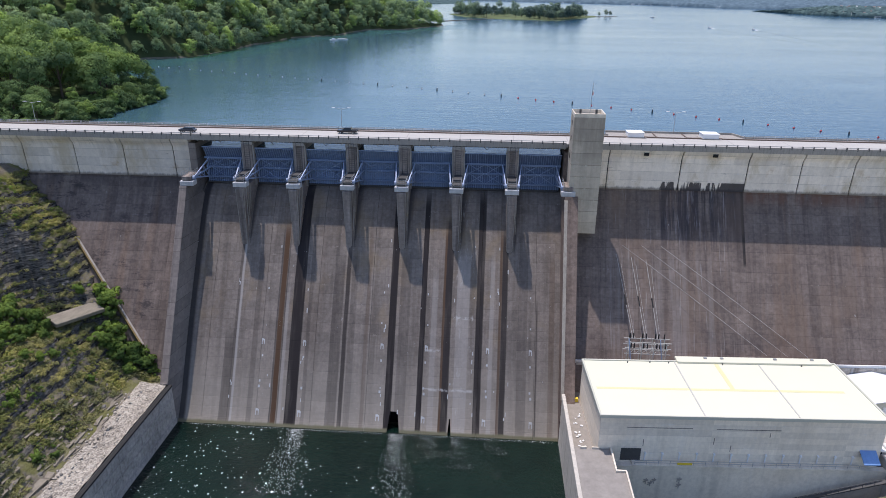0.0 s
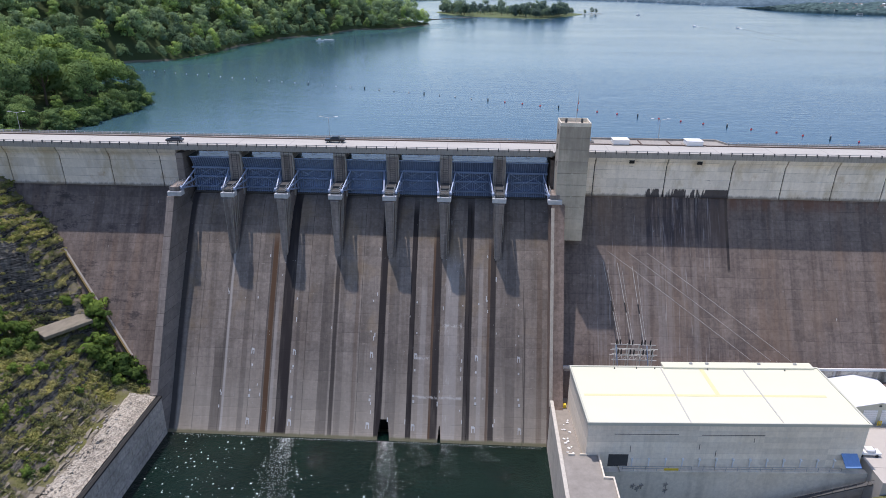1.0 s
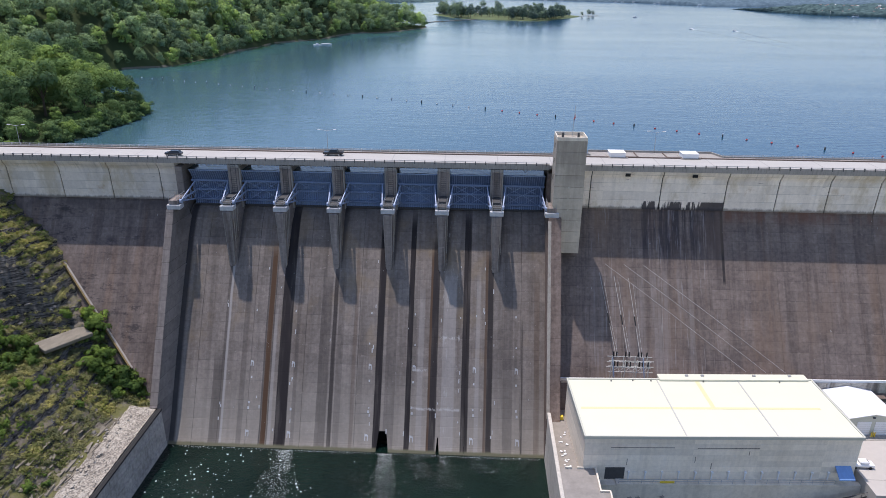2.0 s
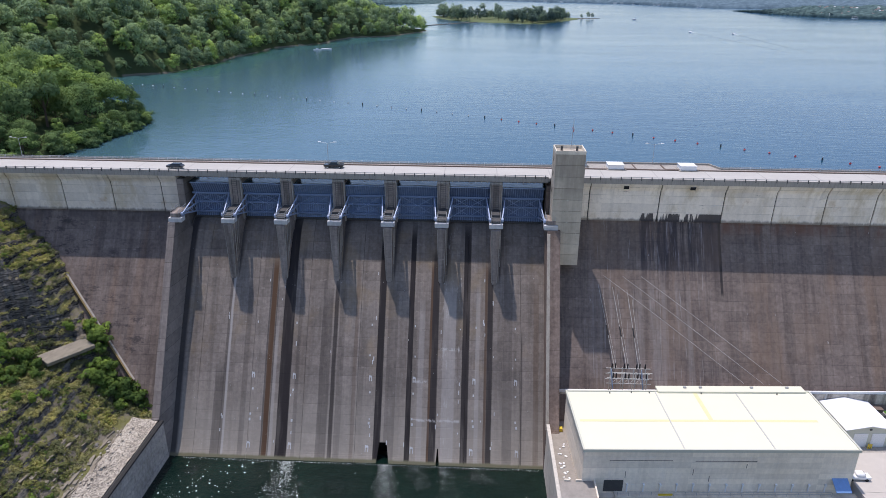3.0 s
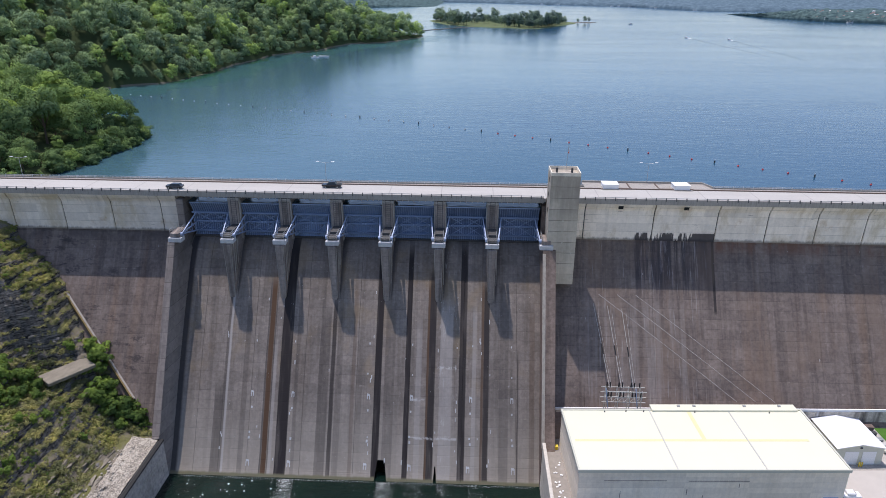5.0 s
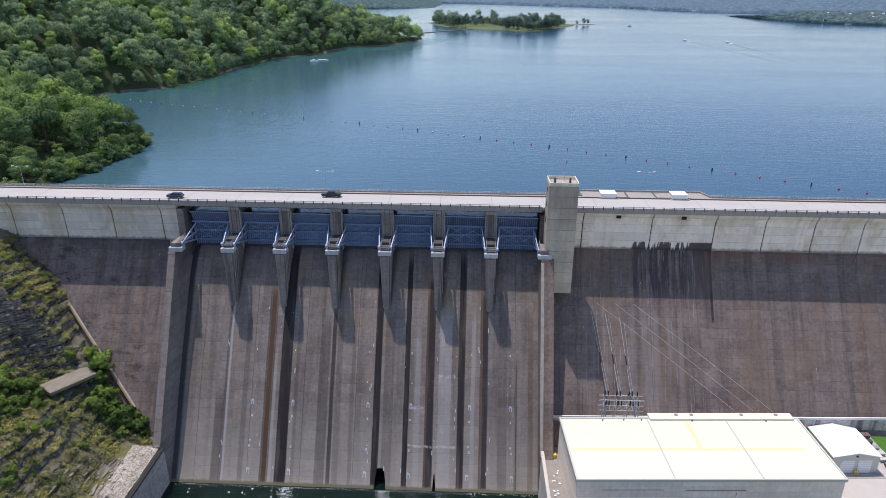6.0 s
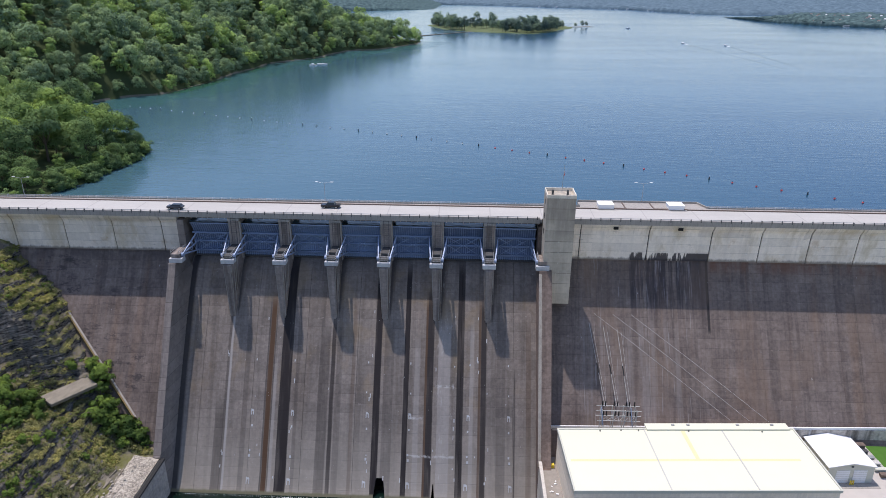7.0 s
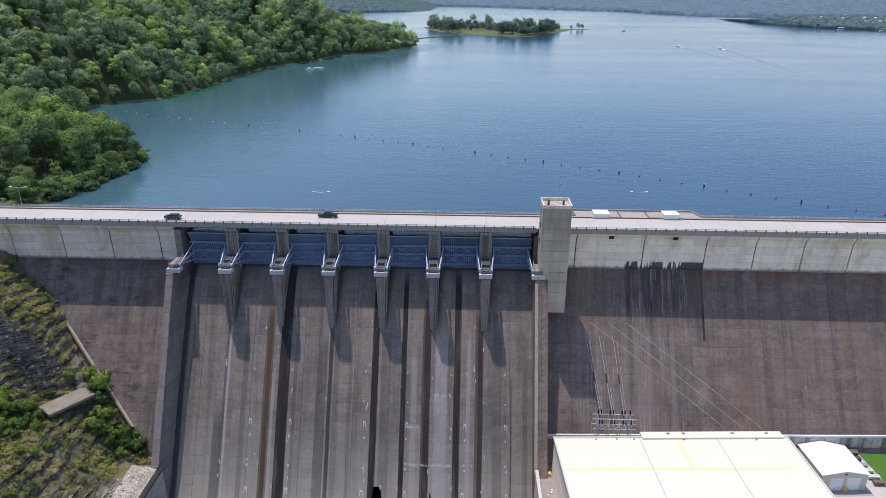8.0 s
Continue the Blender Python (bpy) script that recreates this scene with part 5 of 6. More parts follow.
def hill_z(x, y):
    u = -x
    s = min(1.0, max(0.0, (y + 19.0 + 3.0 * noise.noise((x * 0.07, y * 0.05, 3))) / 7.0))
    s = s * s * (3 - 2 * s)
    z = float(np.interp(u, *LOWER)) * (1 - s) + float(np.interp(u, *UPPER)) * s
    k = min(1.0, max(0.0, (u - 67) / 10))
    q = 2.4 * round((z + 1.1 * noise.noise((x * 0.06, y * 0.06, 1))) / 2.4)
    z += 0.48 * k * (q - z)
    z += k * (1.7 * noise.fractal((x * 0.11, y * 0.11, 5), 1.0, 2.1, 5)) + 0.25 * noise.noise((x * 0.6, y * 0.6, 2))
    return z


xs = np.concatenate([np.arange(-58.7, -112, -0.62), np.arange(-112, -240, -3.0)])
ys = np.concatenate([np.arange(12.0, -70, -0.75), np.arange(-70, -420, -6.0)])
vv = [(float(x), float(y_), hill_z(float(x), float(y_))) for y_ in ys for x in xs]
n = len(xs)
ff = [(j * n + i, j * n + i + 1, (j + 1) * n + i + 1, (j + 1) * n + i) for j in range(len(ys) - 1) for i in range(n - 1)]
tagged(new("hillside", raw("hillside", vv, [f[::-1] for f in ff], M_HILL)), "steep rocky hillside with ledges, dry grass and scrub", "hillside", kind="structure")
xs = np.arange(-58.7, -68.2, -0.6)
ys = np.arange(-25.5, -126, -0.9)
vv = [(float(x) - 1.6 * noise.noise((0, float(y_) * 0.09, 4)) * min(1, (-float(x) - 58.7) / 6), float(y_), 11.25 + 0.03 * (-float(x) - 58.7) ** 1.6 + 0.22 * noise.fractal((float(x) * 0.5, float(y_) * 0.5, 7), 1, 2, 4) - max(0, (-float(x) - 65.0)) * 0.55) for y_ in ys for x in xs]
n = len(xs)
ff = [(j * n + i, (j + 1) * n + i, (j + 1) * n + i + 1, j * n + i + 1) for j in range(len(ys) - 1) for i in range(n - 1)]
tagged(new("gravel_bench", raw("gravel_bench", vv, ff, M_GRAVEL)), "pale gravel bench behind the river wall", "gravel", kind="structure")

# slab and drain strip on the hillside
ob = whole("concrete_slab", box(bmesh.new(), -2.5, 2.5, -6.4, 6.4, -0.95, 0.1, 0.12), M_LEDGE, "tilted pale concrete slab on the hillside ledge", "slab")
ob.matrix_world = pose(-83.4, -20.0, 28.2, -3, 9, -30)
dr = thing("drain_strip", (-80, face_y(28), 28), "ochre and grey concrete drain along the foot of the dam", "drain", kind="structure")
for off_y, w_, mt in ((-0.4, 0.7, M_PARAPET), (-0.95, 0.4, plain("ochre_stain", (0.22, 0.155, 0.065), 0.9, 0, 0.4))):
    bm = bmesh.new()
    pts = [(-92.5 + 3.4 * i, 41.5 - 3.42 * i) for i in range(8)]
    for (xa, za), (xb, zb) in zip(pts, pts[1:]):
        beam(bm, (xa, face_y(za) + off_y, za), (xb, face_y(zb) + off_y, zb), w_, 0.8)
    part("strip", bm, mt, dr, "", (-80, face_y(28), 28))


# ---------------------------------------------------------------- plants
def leaf_cloud(rng, lobes, count, size, droop=-0.35):
    """Corners of small leaf clumps over the skins of a few round lobes (x, y, z, radius)."""
    L = np.array(lobes)
    pick = rng.choice(len(L), count, p=L[:, 3] ** 2 / np.sum(L[:, 3] ** 2))
    d = rng.normal(size=(count, 3))
    d /= np.linalg.norm(d, axis=1)[:, None]
    flip = d[:, 2] < droop
    d[flip, 2] *= -1
    pos = L[pick, :3] + d * (L[pick, 3] * rng.uniform(0.72, 1.08, count))[:, None] * np.array([1, 1, 0.85])
    nrm = d + rng.normal(size=(count, 3)) * 0.38
    nrm /= np.linalg.norm(nrm, axis=1)[:, None]
    u = np.cross(nrm, rng.normal(size=(count, 3)))
    u /= np.linalg.norm(u, axis=1)[:, None]
    v = np.cross(nrm, u)
    s = (size * rng.uniform(0.55, 1.25, count))[:, None]
    a, b = u * s, v * s * rng.uniform(0.5, 0.9, count)[:, None]
    bend = nrm * s * 0.18
    corners = np.stack([pos - 1.3 * a - b, pos + 1.3 * a - 0.7 * b + bend, pos + 1.4 * b], 1).reshape(-1, 3)
    mid = L[:, :3].mean(0)
    out = pos - mid
    out /= np.linalg.norm(out, axis=1)[:, None] + 1e-6
    soft = 0.72 * d + 0.4 * out + 0.16 * nrm + np.array([0, 0, 0.22])
    soft /= np.linalg.norm(soft, axis=1)[:, None]
    return np.hstack([corners, np.repeat(soft, 3, 0)])


def tree_lobes(rng, H, R, low=0.42, lobes=19):
    out = [(0, 0, H * 0.58, R * 0.62)]
    for i in range(lobes):
        a, f = rng.uniform(0, 6.28), rng.uniform(0, 1)
        r = R * 0.78 * math.sqrt(1 - (0.9 * f) ** 2) * rng.uniform(0.7, 1.0)
        out.append((r * math.cos(a), r * math.sin(a), H * (low + (0.89 - low) * f), R * rng.uniform(0.2, 0.42)))
    return out


rng = np.random.default_rng(7)
NEAR_TREES = [leaf_cloud(rng, tree_lobes(rng, 14.0, 7.0 * q, 0.33), 3000, 0.27) for q in (1.0, 0.85, 1.1, 0.75, 1.0, 0.9, 1.15, 0.8)]
MID_TREES = [leaf_cloud(rng, tree_lobes(rng, 15.5, 7.2 * q, 0.24), 1450, 0.39) for q in (1.0, 0.8, 1.1, 0.9, 0.7, 1.0, 1.2, 0.85, 0.95, 1.1, 0.75, 1.0)]
FAR_TREES = [leaf_cloud(rng, tree_lobes(rng, 15.0, 7.4, 0.3), 300, 0.85) for _ in range(8)]
TUFTS = [leaf_cloud(rng, [(0, 0, 0.1, 0.5), (0.5, 0.3, 0.1, 0.4), (-0.5, 0.1, 0.1, 0.4)], 36, 0.14, -0.1) for _ in range(5)]
LEAFY = []
for _ in range(6):
    lobes = [(rng.normal() * 0.42, rng.normal() * 0.42, 0.25 + 0.85 * rng.random(), rng.uniform(0.16, 0.42)) for _ in range(17)]
    LEAFY.append(leaf_cloud(rng, lobes, 1300, 0.085))
BUSHES = []
for _ in range(7):
    lobes = [(rng.normal() * 0.5, rng.normal() * 0.5, 0.1 + 0.8 * rng.random() ** 1.5, rng.uniform(0.1, 0.36)) for _ in range(11)]
    BUSHES.append(leaf_cloud(rng, lobes, 130, 0.13))


def stand(name, spots, templates, material, label, category):
    """Many plants as one mesh; spots: x, y, z, size."""
    rows = []
    for x, y_, z, s in spots:
        t = templates[rng.integers(len(templates))]
        a = rng.uniform(0, 6.28)
        ca, sa = math.cos(a), math.sin(a)
        turn = np.array([[ca, sa, 0], [-sa, ca, 0], [0, 0, 1]])
        q = t[:, :3] @ turn * s * np.array([1, 1, rng.uniform(0.82, 1.22)])
        rows.append(np.hstack([q + np.array([x, y_, z]), t[:, 3:] @ turn]))
    if rows:
        tagged(new(name, leaves(name, np.concatenate(rows), material)), label, category, kind="stuff")


# shore of the wooded bank: x of the water's edge along y
SHORE = ((14, 24, 36, 50, 80, 98, 106, 113, 135, 200, 225, 243, 321, 411, 470, 529, 611, 660, 692, 702, 712, 730), (-120, -117, -114, -109.5, -107.5, -111, -121, -160, -205, -200, -188, -171, -162, -157, -134, -106, -62, -44, -40, -48, -120, -420))


def bank_z(d, y):
    if d <= 0:
        return LAKE + 0.35 * d
    z = LAKE + min(d, 3) * 0.45
    if y < 150:
        return z + 0.10 * d + 7 * (1 - math.exp(-d / 40))
    tip = min(1.0, max(0.0, (712 - y) / 175)) ** 1.15
    return z + tip * (92 * (1 - math.exp(-d / 95)) + 6 * noise.noise((d * 0.012, y * 0.012, 3)))


ds = [-8, -2, 0, 1.5, 3, 6, 12, 22, 36, 55, 80, 110, 150, 200, 270, 360, 480, 640, 850]
ys = np.concatenate([np.arange(14, 140, 4.0), np.arange(140, 732, 8.0)])
vv, ff = [], []
for y_ in ys:
    s = float(np.interp(y_, *SHORE)) + 2.5 * noise.noise((0, float(y_) * 0.06, 9))
    for d in ds:
        vv.append((s - d, float(y_), bank_z(d, float(y_)) if y_ > 20 or d < 0 else min(bank_z(d, float(y_)), 69)))
n = len(ds)
for j in range(len(ys) - 1):
    for i in range(n - 1):
        ff.append((j * n + i, (j + 1) * n + i, (j + 1) * n + i + 1, j * n + i + 1))
tagged(new("wooded_bank", raw("wooded_bank", vv, ff, M_FLOOR, True)), "dark forest floor of the wooded lake bank", "bank", kind="structure")


def ribbon(name, y0, y1, step, d0, d1, dz, material, label, category):
    vv, ff = [], []
    for j, y_ in enumerate(np.arange(y0, y1, step)):
        y_ = float(y_)
        s = float(np.interp(y_, *SHORE)) + 2.5 * noise.noise((0, y_ * 0.06, 9))
        w = 1 + 0.6 * noise.noise((1, y_ * 0.05, 4))
        for d in (d0 * w, d1 * (0.7 + 0.5 * noise.noise((5, y_ * 0.11, 4)))):
            vv.append((s - d, y_, max(LAKE, bank_z(max(d, -0.01), y_)) + dz))
        if j:
            ff.append((2 * j - 2, 2 * j, 2 * j + 1, 2 * j - 1))
    tagged(new(name, raw(name, vv, ff, material)), label, category, kind="structure")


ribbon("shore_stones", 150, 708, 4, -0.2, 1.3, 0.12, M_SHORE, "strip of pale stones along the water's edge", "shore")
ribbon("margin_water", 146, 706, 5, -34, 0.3, 0.02, M_MARGIN, "green water over the sloping lake bed", "shallows")
ribbon("shallows", 150, 706, 5, -9, 0.3, 0.04, M_SHALLOW, "green shallow water along the shore", "shallows")

spots_near, spots_mid, spots_far = [], [], []
y_ = 22.0
R = random.Random(11)
while y_ < 712:
    s = float(np.interp(y_, *SHORE))
    gap = 9.2 if y_ < 140 else 10.2
    d = R.uniform(0.3, 3.0)
    while d < (150 if y_ < 140 else 330):
        x = s - d + R.uniform(-2, 2)
        yy = y_ + R.uniform(-2.5, 2.5)
        if yy < 150 and 120 < yy and x > -150:
            d += gap
            continue
        z = bank_z(d, yy) - 0.4
        size = R.choice((0.7, 0.82, 0.9, 1.0, 1.08, 1.2, 1.42)) * R.uniform(0.92, 1.08) * ((0.5 if yy < 150 else 0.72) + (0.5 if yy < 150 else 0.28) * min(1, d / 16))
        if yy < 26 and x > -135:
            size *= 0.5
        (spots_near if yy < 150 else spots_mid if d < 85 or yy > 560 and d < 130 else spots_far).append((x, yy, z, size))
        d += gap * R.uniform(0.8, 1.25) * (0.8 if d < 15 else 1.0 if d < 100 else 1.6)
    y_ += gap * 0.93

# the trees nearest to the water stand singly, each with trunk and crown
crown_meshes = [leaves("crown", t, M_LEAF if i % 3 else M_LEAF2) for i, t in enumerate(NEAR_TREES)]
bm = bmesh.new()
rod(bm, (0, 0, -0.8), (0.2, 0.1, 6.5), 0.34, 0.16, 7)
for a in (0.3, 2.2, 4.4):
    rod(bm, (0.1, 0, 4.2), (2.2 * math.cos(a), 2.2 * math.sin(a), 8.0), 0.13, 0.06, 5)
rod(bm, (0.2, 0.1, 6.4), (0.1, -0.2, 10.4), 0.16, 0.05, 6)
trunk_mesh = mesh_of("trunk", bm, M_BARK)
edge = sorted(spots_near, key=lambda q: float(np.interp(q[1], *SHORE)) - q[0])[:85]
single = set(edge)
for i, (x, yy, z, size) in enumerate(edge):
    bright = i % 8 in (0, 3, 6)
    tr = thing("tree", (x, yy, z), "bright green broadleaf tree on the lake bank" if bright else "dark green broadleaf tree on the lake bank", "tree", "bank trees")
    tr.scale = (size, size, size * R.uniform(0.9, 1.1))
    tr.rotation_euler = (0, 0, R.uniform(0, 6.28))
    more("trunk", trunk_mesh, tr)
    more("crown", crown_meshes[i % 8], tr)
rest = [q for q in spots_near if q not in single]
R.shuffle(rest)
cut = int(len(rest) * 0.72)
stand("bank_forest", rest[:cut], NEAR_TREES, M_LEAF, "dense green broadleaf forest on the near bank", "forest")
stand("bright_bank_forest", rest[cut:], NEAR_TREES, M_LEAF2, "brighter green trees among the near forest", "forest")
R.shuffle(spots_mid)
cut = int(len(spots_mid) * 0.78)
stand("shore_forest", spots_mid[:cut], MID_TREES, M_SHORELEAF, "dense green forest along the far shore", "forest")
stand("bright_shore_forest", spots_mid[cut:], MID_TREES, M_SHORELEAF2, "brighter green trees along the far shore", "forest")
stand("ridge_forest", spots_far, FAR_TREES, M_SHORELEAF, "dark green forest on the ridge", "forest")

# low growth hanging over the water's edge of the near bank
edge_spots = []
for i in range(260):
    yy = R.uniform(21, 118)
    d = R.uniform(-1.2, 9)
    if yy < 38:
        d = R.uniform(-1, 26)
    edge_spots.append((float(np.interp(yy, *SHORE)) - d, yy, bank_z(max(d, 0), yy) - 0.3, R.uniform(1.3, 3.0)))
stand("bank_undergrowth", edge_spots, [t[:3 * 560] for t in LEAFY], M_LEAF, "dense green undergrowth along the water's edge", "undergrowth")
# hillside scrub
spots, spots2 = [], []
for i in range(5200):
    x, yy = -R.uniform(62, 118), R.uniform(-75, 10)
    if noise.noise((x * 0.09, yy * 0.09, 12)) < (-0.02 if x > -92 else -0.4) or (x > -68.5 and yy < -24) or yy > face_y(hill_z(x, yy)) - 1.0:
        continue
    z = hill_z(x, yy)
    if abs(hill_z(x, yy - 1.2) - z) > 1.8 or abs(hill_z(x - 1.0, yy) - z) > 1.9:
        continue
    (spots if R.random() < 0.85 else spots2).append((x, yy, z - 0.15, R.uniform(0.35, 1.15)))
stand("hillside_scrub", spots, BUSHES, M_SCRUB, "dry yellow-green scrub on the rocky hillside", "scrub")
stand("hillside_shrubs", spots2, BUSHES, M_BUSH, "small green shrubs on the rocky hillside", "shrubs")
tufts = []
for i in range(9500):
    x, yy = -R.uniform(61, 112), R.uniform(-80, 9)
    z = hill_z(x, yy)
    if noise.noise((x * 0.12, yy * 0.12, 31)) < -0.15 or yy > face_y(z) - 0.6 or abs(hill_z(x - 1.0, yy) - z) > 1.6 or (x > -68 and yy < -24):
        continue
    tufts.append((x, yy, z - 0.05, R.uniform(0.5, 1.5)))
stand("hillside_grass", tufts, TUFTS, M_TUFT, "dry olive grass tufts on the hillside ledges", "grass")
bush_meshes = [leaves("leaves", b, M_BUSH2 if i == 3 else M_BUSH) for i, b in enumerate(LEAFY)]
bm = bmesh.new()
for a in (0, 2.1, 4.2):
    rod(bm, (0, 0, -0.2), (0.5 * math.cos(a), 0.5 * math.sin(a), 0.9), 0.05, 0.02, 5)
stem_mesh = mesh_of("stems", bm, M_BARK)
BUSH_AT = ((-67.5, -18, 2.6), (-69.5, -20, 3.0), (-72, -18.5, 3.2), (-74.5, -19.5, 2.9), (-71, -15.5, 2.6), (-76.5, -17, 2.6), (-79, -12.5, 2.6), (-81, -10.5, 2.3), (-82.5, -9.5, 2.0), (-65.5, -17.5, 1.8), (-77, -21.5, 2.3), (-64.8, -20.5, 1.5), (-73, -23, 1.8), (-70, -23.5, 1.6), (-78.5, -15, 2.4),
           (-92, -26, 2.9), (-95, -29, 3.2), (-88.5, -27, 2.4), (-97, -25, 2.4), (-86, -13, 1.9), (-90.5, -31, 2.6), (-70.5, -60, 1.4), (-68.8, -57, 1.0), (-93, -34, 2.8), (-88, -36, 2.2), (-97, -37, 2.6), (-85, -31, 1.7), (-91, -40, 2.2), (-84, -40, 1.6))
BUSH_AT += tuple((-74 - 2.7 * i + 3 * math.sin(5 * i), -33 - 21 * math.sin(1.7 * i) ** 2, 1.4 + 0.7 * math.sin(3 * i) ** 2) for i in range(8))
for i, (x, yy, s) in enumerate(BUSH_AT):
    b = thing("bush", (x, yy, hill_z(x, yy) - 0.1), "leafy bright green bush on the hillside" if i % 5 == 3 else "leafy dark green bush on the hillside", "bush", "hillside bushes")
    b.scale = (1.3 * s, 1.3 * s, 1.2 * s) if i < 15 else (s, s, s)
    b.rotation_euler = (0, 0, i * 1.3)
    more("stems", stem_mesh, b)
    more("leaves", bush_meshes[i % 5 if i % 5 != 4 else 4 + i % 2], b)


# loose stones
def stones(name, spots, material, label, category):
    bm = bmesh.new()
    bmesh.ops.create_icosphere(bm, subdivisions=1, radius=1)
    bm.verts.index_update()
    ball = np.array([v.co for v in bm.verts])
    tris = np.array([[v.index for v in f.verts] for f in bm.faces])
    bm.free()
    vv, ff = [], []
    for i, (x, yy, z, s) in enumerate(spots):
        turn = np.array(Euler((R.uniform(-0.4, 0.4), R.uniform(-0.4, 0.4), R.uniform(0, 6))).to_matrix())
        q = ball * np.array((s * R.uniform(0.8, 1.6), s, s * R.uniform(0.4, 0.7)))
        vv.append(q @ turn.T + np.array((x, yy, z)) + s * rng.uniform(-0.2, 0.2, ball.shape) * np.array((1, 1, 0.75)))
        ff.append(tris + i * len(ball))
    ob = new(name, raw(name, np.concatenate(vv).tolist(), np.concatenate(ff).tolist(), material))
    return tagged(ob, label, category, kind="stuff")


pts = []
for i in range(190):
    x, yy = -R.uniform(68, 112), R.uniform(-75, 4)
    z = hill_z(x, yy)
    if yy < face_y(z) - 1.5:
        pts.append((x, yy, z - 0.15, R.uniform(0.2, 0.8)))
stones("hillside_boulders", pts, M_ROCK, "weathered limestone blocks scattered on the hillside", "boulders")
stones("bench_stones", [(-R.uniform(59.2, 67.5), R.uniform(-95, -26), 11.35 + R.uniform(0, 0.25), R.uniform(0.06, 0.2)) for i in range(900)] + [(-R.uniform(63.0, 67.5), R.uniform(-95, -30), 11.6 + R.uniform(0, 0.4), R.uniform(0.15, 0.5)) for i in range(160)], M_GRAVEL, "pale broken stones along the gravel bench", "stones")
bm = bmesh.new()
for row in range(9):
    xc = -65.2 - 1.15 * row
    y = -29.0 - 1.3 * row
    while y > -98:
        ln = R.uniform(1.5, 6.0)
        x = xc + 1.6 * noise.noise((0, y * 0.07, 4)) + R.uniform(-0.3, 0.3)
        zc = max(hill_z(x, y - ln / 2), 11.3) + R.uniform(-0.25, 0.12)
        m = Matrix.Translation((x, y - ln / 2, zc)) @ Euler((R.uniform(-0.08, 0.08), R.uniform(-0.25, 0.1), R.uniform(-0.22, 0.16))).to_matrix().to_4x4() @ Matrix.Diagonal((R.uniform(0.5, 1.5), ln, R.uniform(0.25, 0.6), 1))
        for v in bmesh.ops.create_cube(bm, size=1, matrix=m)["verts"]:
            v.co += Vector((R.uniform(-0.35, 0.35), R.uniform(-0.6, 0.6), R.uniform(-0.15, 0.15)))
        y -= ln * R.uniform(0.9, 1.9 + 0.25 * row)
tagged(new("rock_ledge", mesh_of("rock_ledge", bm, M_LEDGE)), "tan layered rock ledge along the gravel bench", "rock", kind="stuff")

# ---------------------------------------------------------------- island, far shores
bm = bmesh.new()
ring = glide([(-56, 1078), (-40, 1020), (-12, 945), (40, 895), (72, 884), (105, 868), (128, 892), (146, 932), (172, 988), (190, 1042), (150, 1110), (60, 1150), (-20, 1130), (-56, 1078)], 4)[:-1]
top = [bm.verts.new((x, yy, LAKE + 0.9)) for x, yy in ring]
foot = [bm.verts.new((x + (x - 70) * 0.03, yy + (yy - 1000) * 0.03, LAKE - 0.5)) for x, yy in ring]
bm.faces.new(top)
for i in range(len(ring)):
    bm.faces.new((foot[i], foot[(i + 1) % len(ring)], top[(i + 1) % len(ring)], top[i]))
bmesh.ops.recalc_face_normals(bm, faces=bm.faces[:])
whole("island", bm, M_MEADOW, "low grassy island with scattered trees", "island", kind="structure")
bm = bmesh.new()
for i in range(12):
    xa, xb = -52 + i * 6.0, -52 + (i + 1) * 6.0
    beam(bm, (xa, 800 + i * 8.5, LAKE + 0.2), (xb, 800 + (i + 1) * 8.5, LAKE + 0.2), 4, 0.9)
whole("causeway", bm, M_SHORE, "narrow stone causeway leading to the island", "causeway", kind="structure")
isl_crowns = [leaves("crown", t, M_ISLE) for t in MID_TREES[:5]]
placed = 0
while placed < 170:
    x = R.uniform(-52, 176)
    front = float(np.interp(x, (-56, -12, 40, 72, 105, 128, 146, 190), (1078, 945, 895, 884, 868, 892, 932, 1042)))
    yy = front + 3 + 190 * R.random() ** 2.2
    back = 1140 - 0.004 * (x - 60) ** 2
    lawn = 4 < x < 66
    if yy > back or (lawn and yy < front + 60 and R.random() < 0.97) or (not lawn and yy > front + 75 and R.random() < 0.6):
        continue
    s = R.choice((0.5, 0.65, 0.8, 0.9, 1.0, 1.35))
    tr = thing("island_tree", (x, yy, LAKE + 0.8), "dark green tree on the grassy island", "tree", "island trees")
    tr.scale = (s * R.uniform(0.8, 1.15), s * R.uniform(0.8, 1.15), s * R.uniform(0.85, 1.2))
    tr.rotation_euler = (0, 0, R.uniform(0, 6))
    more("trunk", trunk_mesh, tr)
    more("crown", isl_crowns[placed % 5], tr)
    placed += 1
for x, yy, s in ((158, 1040, 0.75), (170, 1058, 0.9), (178, 1066, 0.7), (198, 1046, 0.5), (211, 1056, 0.75), (219, 1062, 0.6)):
    tr = thing("island_tree", (x, yy, LAKE + 0.2), "dark green tree on the island spit", "tree", "island trees")
    tr.scale = (s * 0.8, s * 0.8, s)
    more("trunk", trunk_mesh, tr)
    more("crown", isl_crowns[0], tr)
bm = box(bmesh.new(), 150, 232, 1052, 1066, LAKE - 0.5, LAKE + 0.3)
bmesh.ops.rotate(bm, verts=bm.verts[:], cent=(200, 1059, LAKE), matrix=Matrix.Rotation(0.35, 3, "Z"))
whole("island_spit", bm, M_SHORE, "low stony spit at the end of the island", "spit", kind="structure")


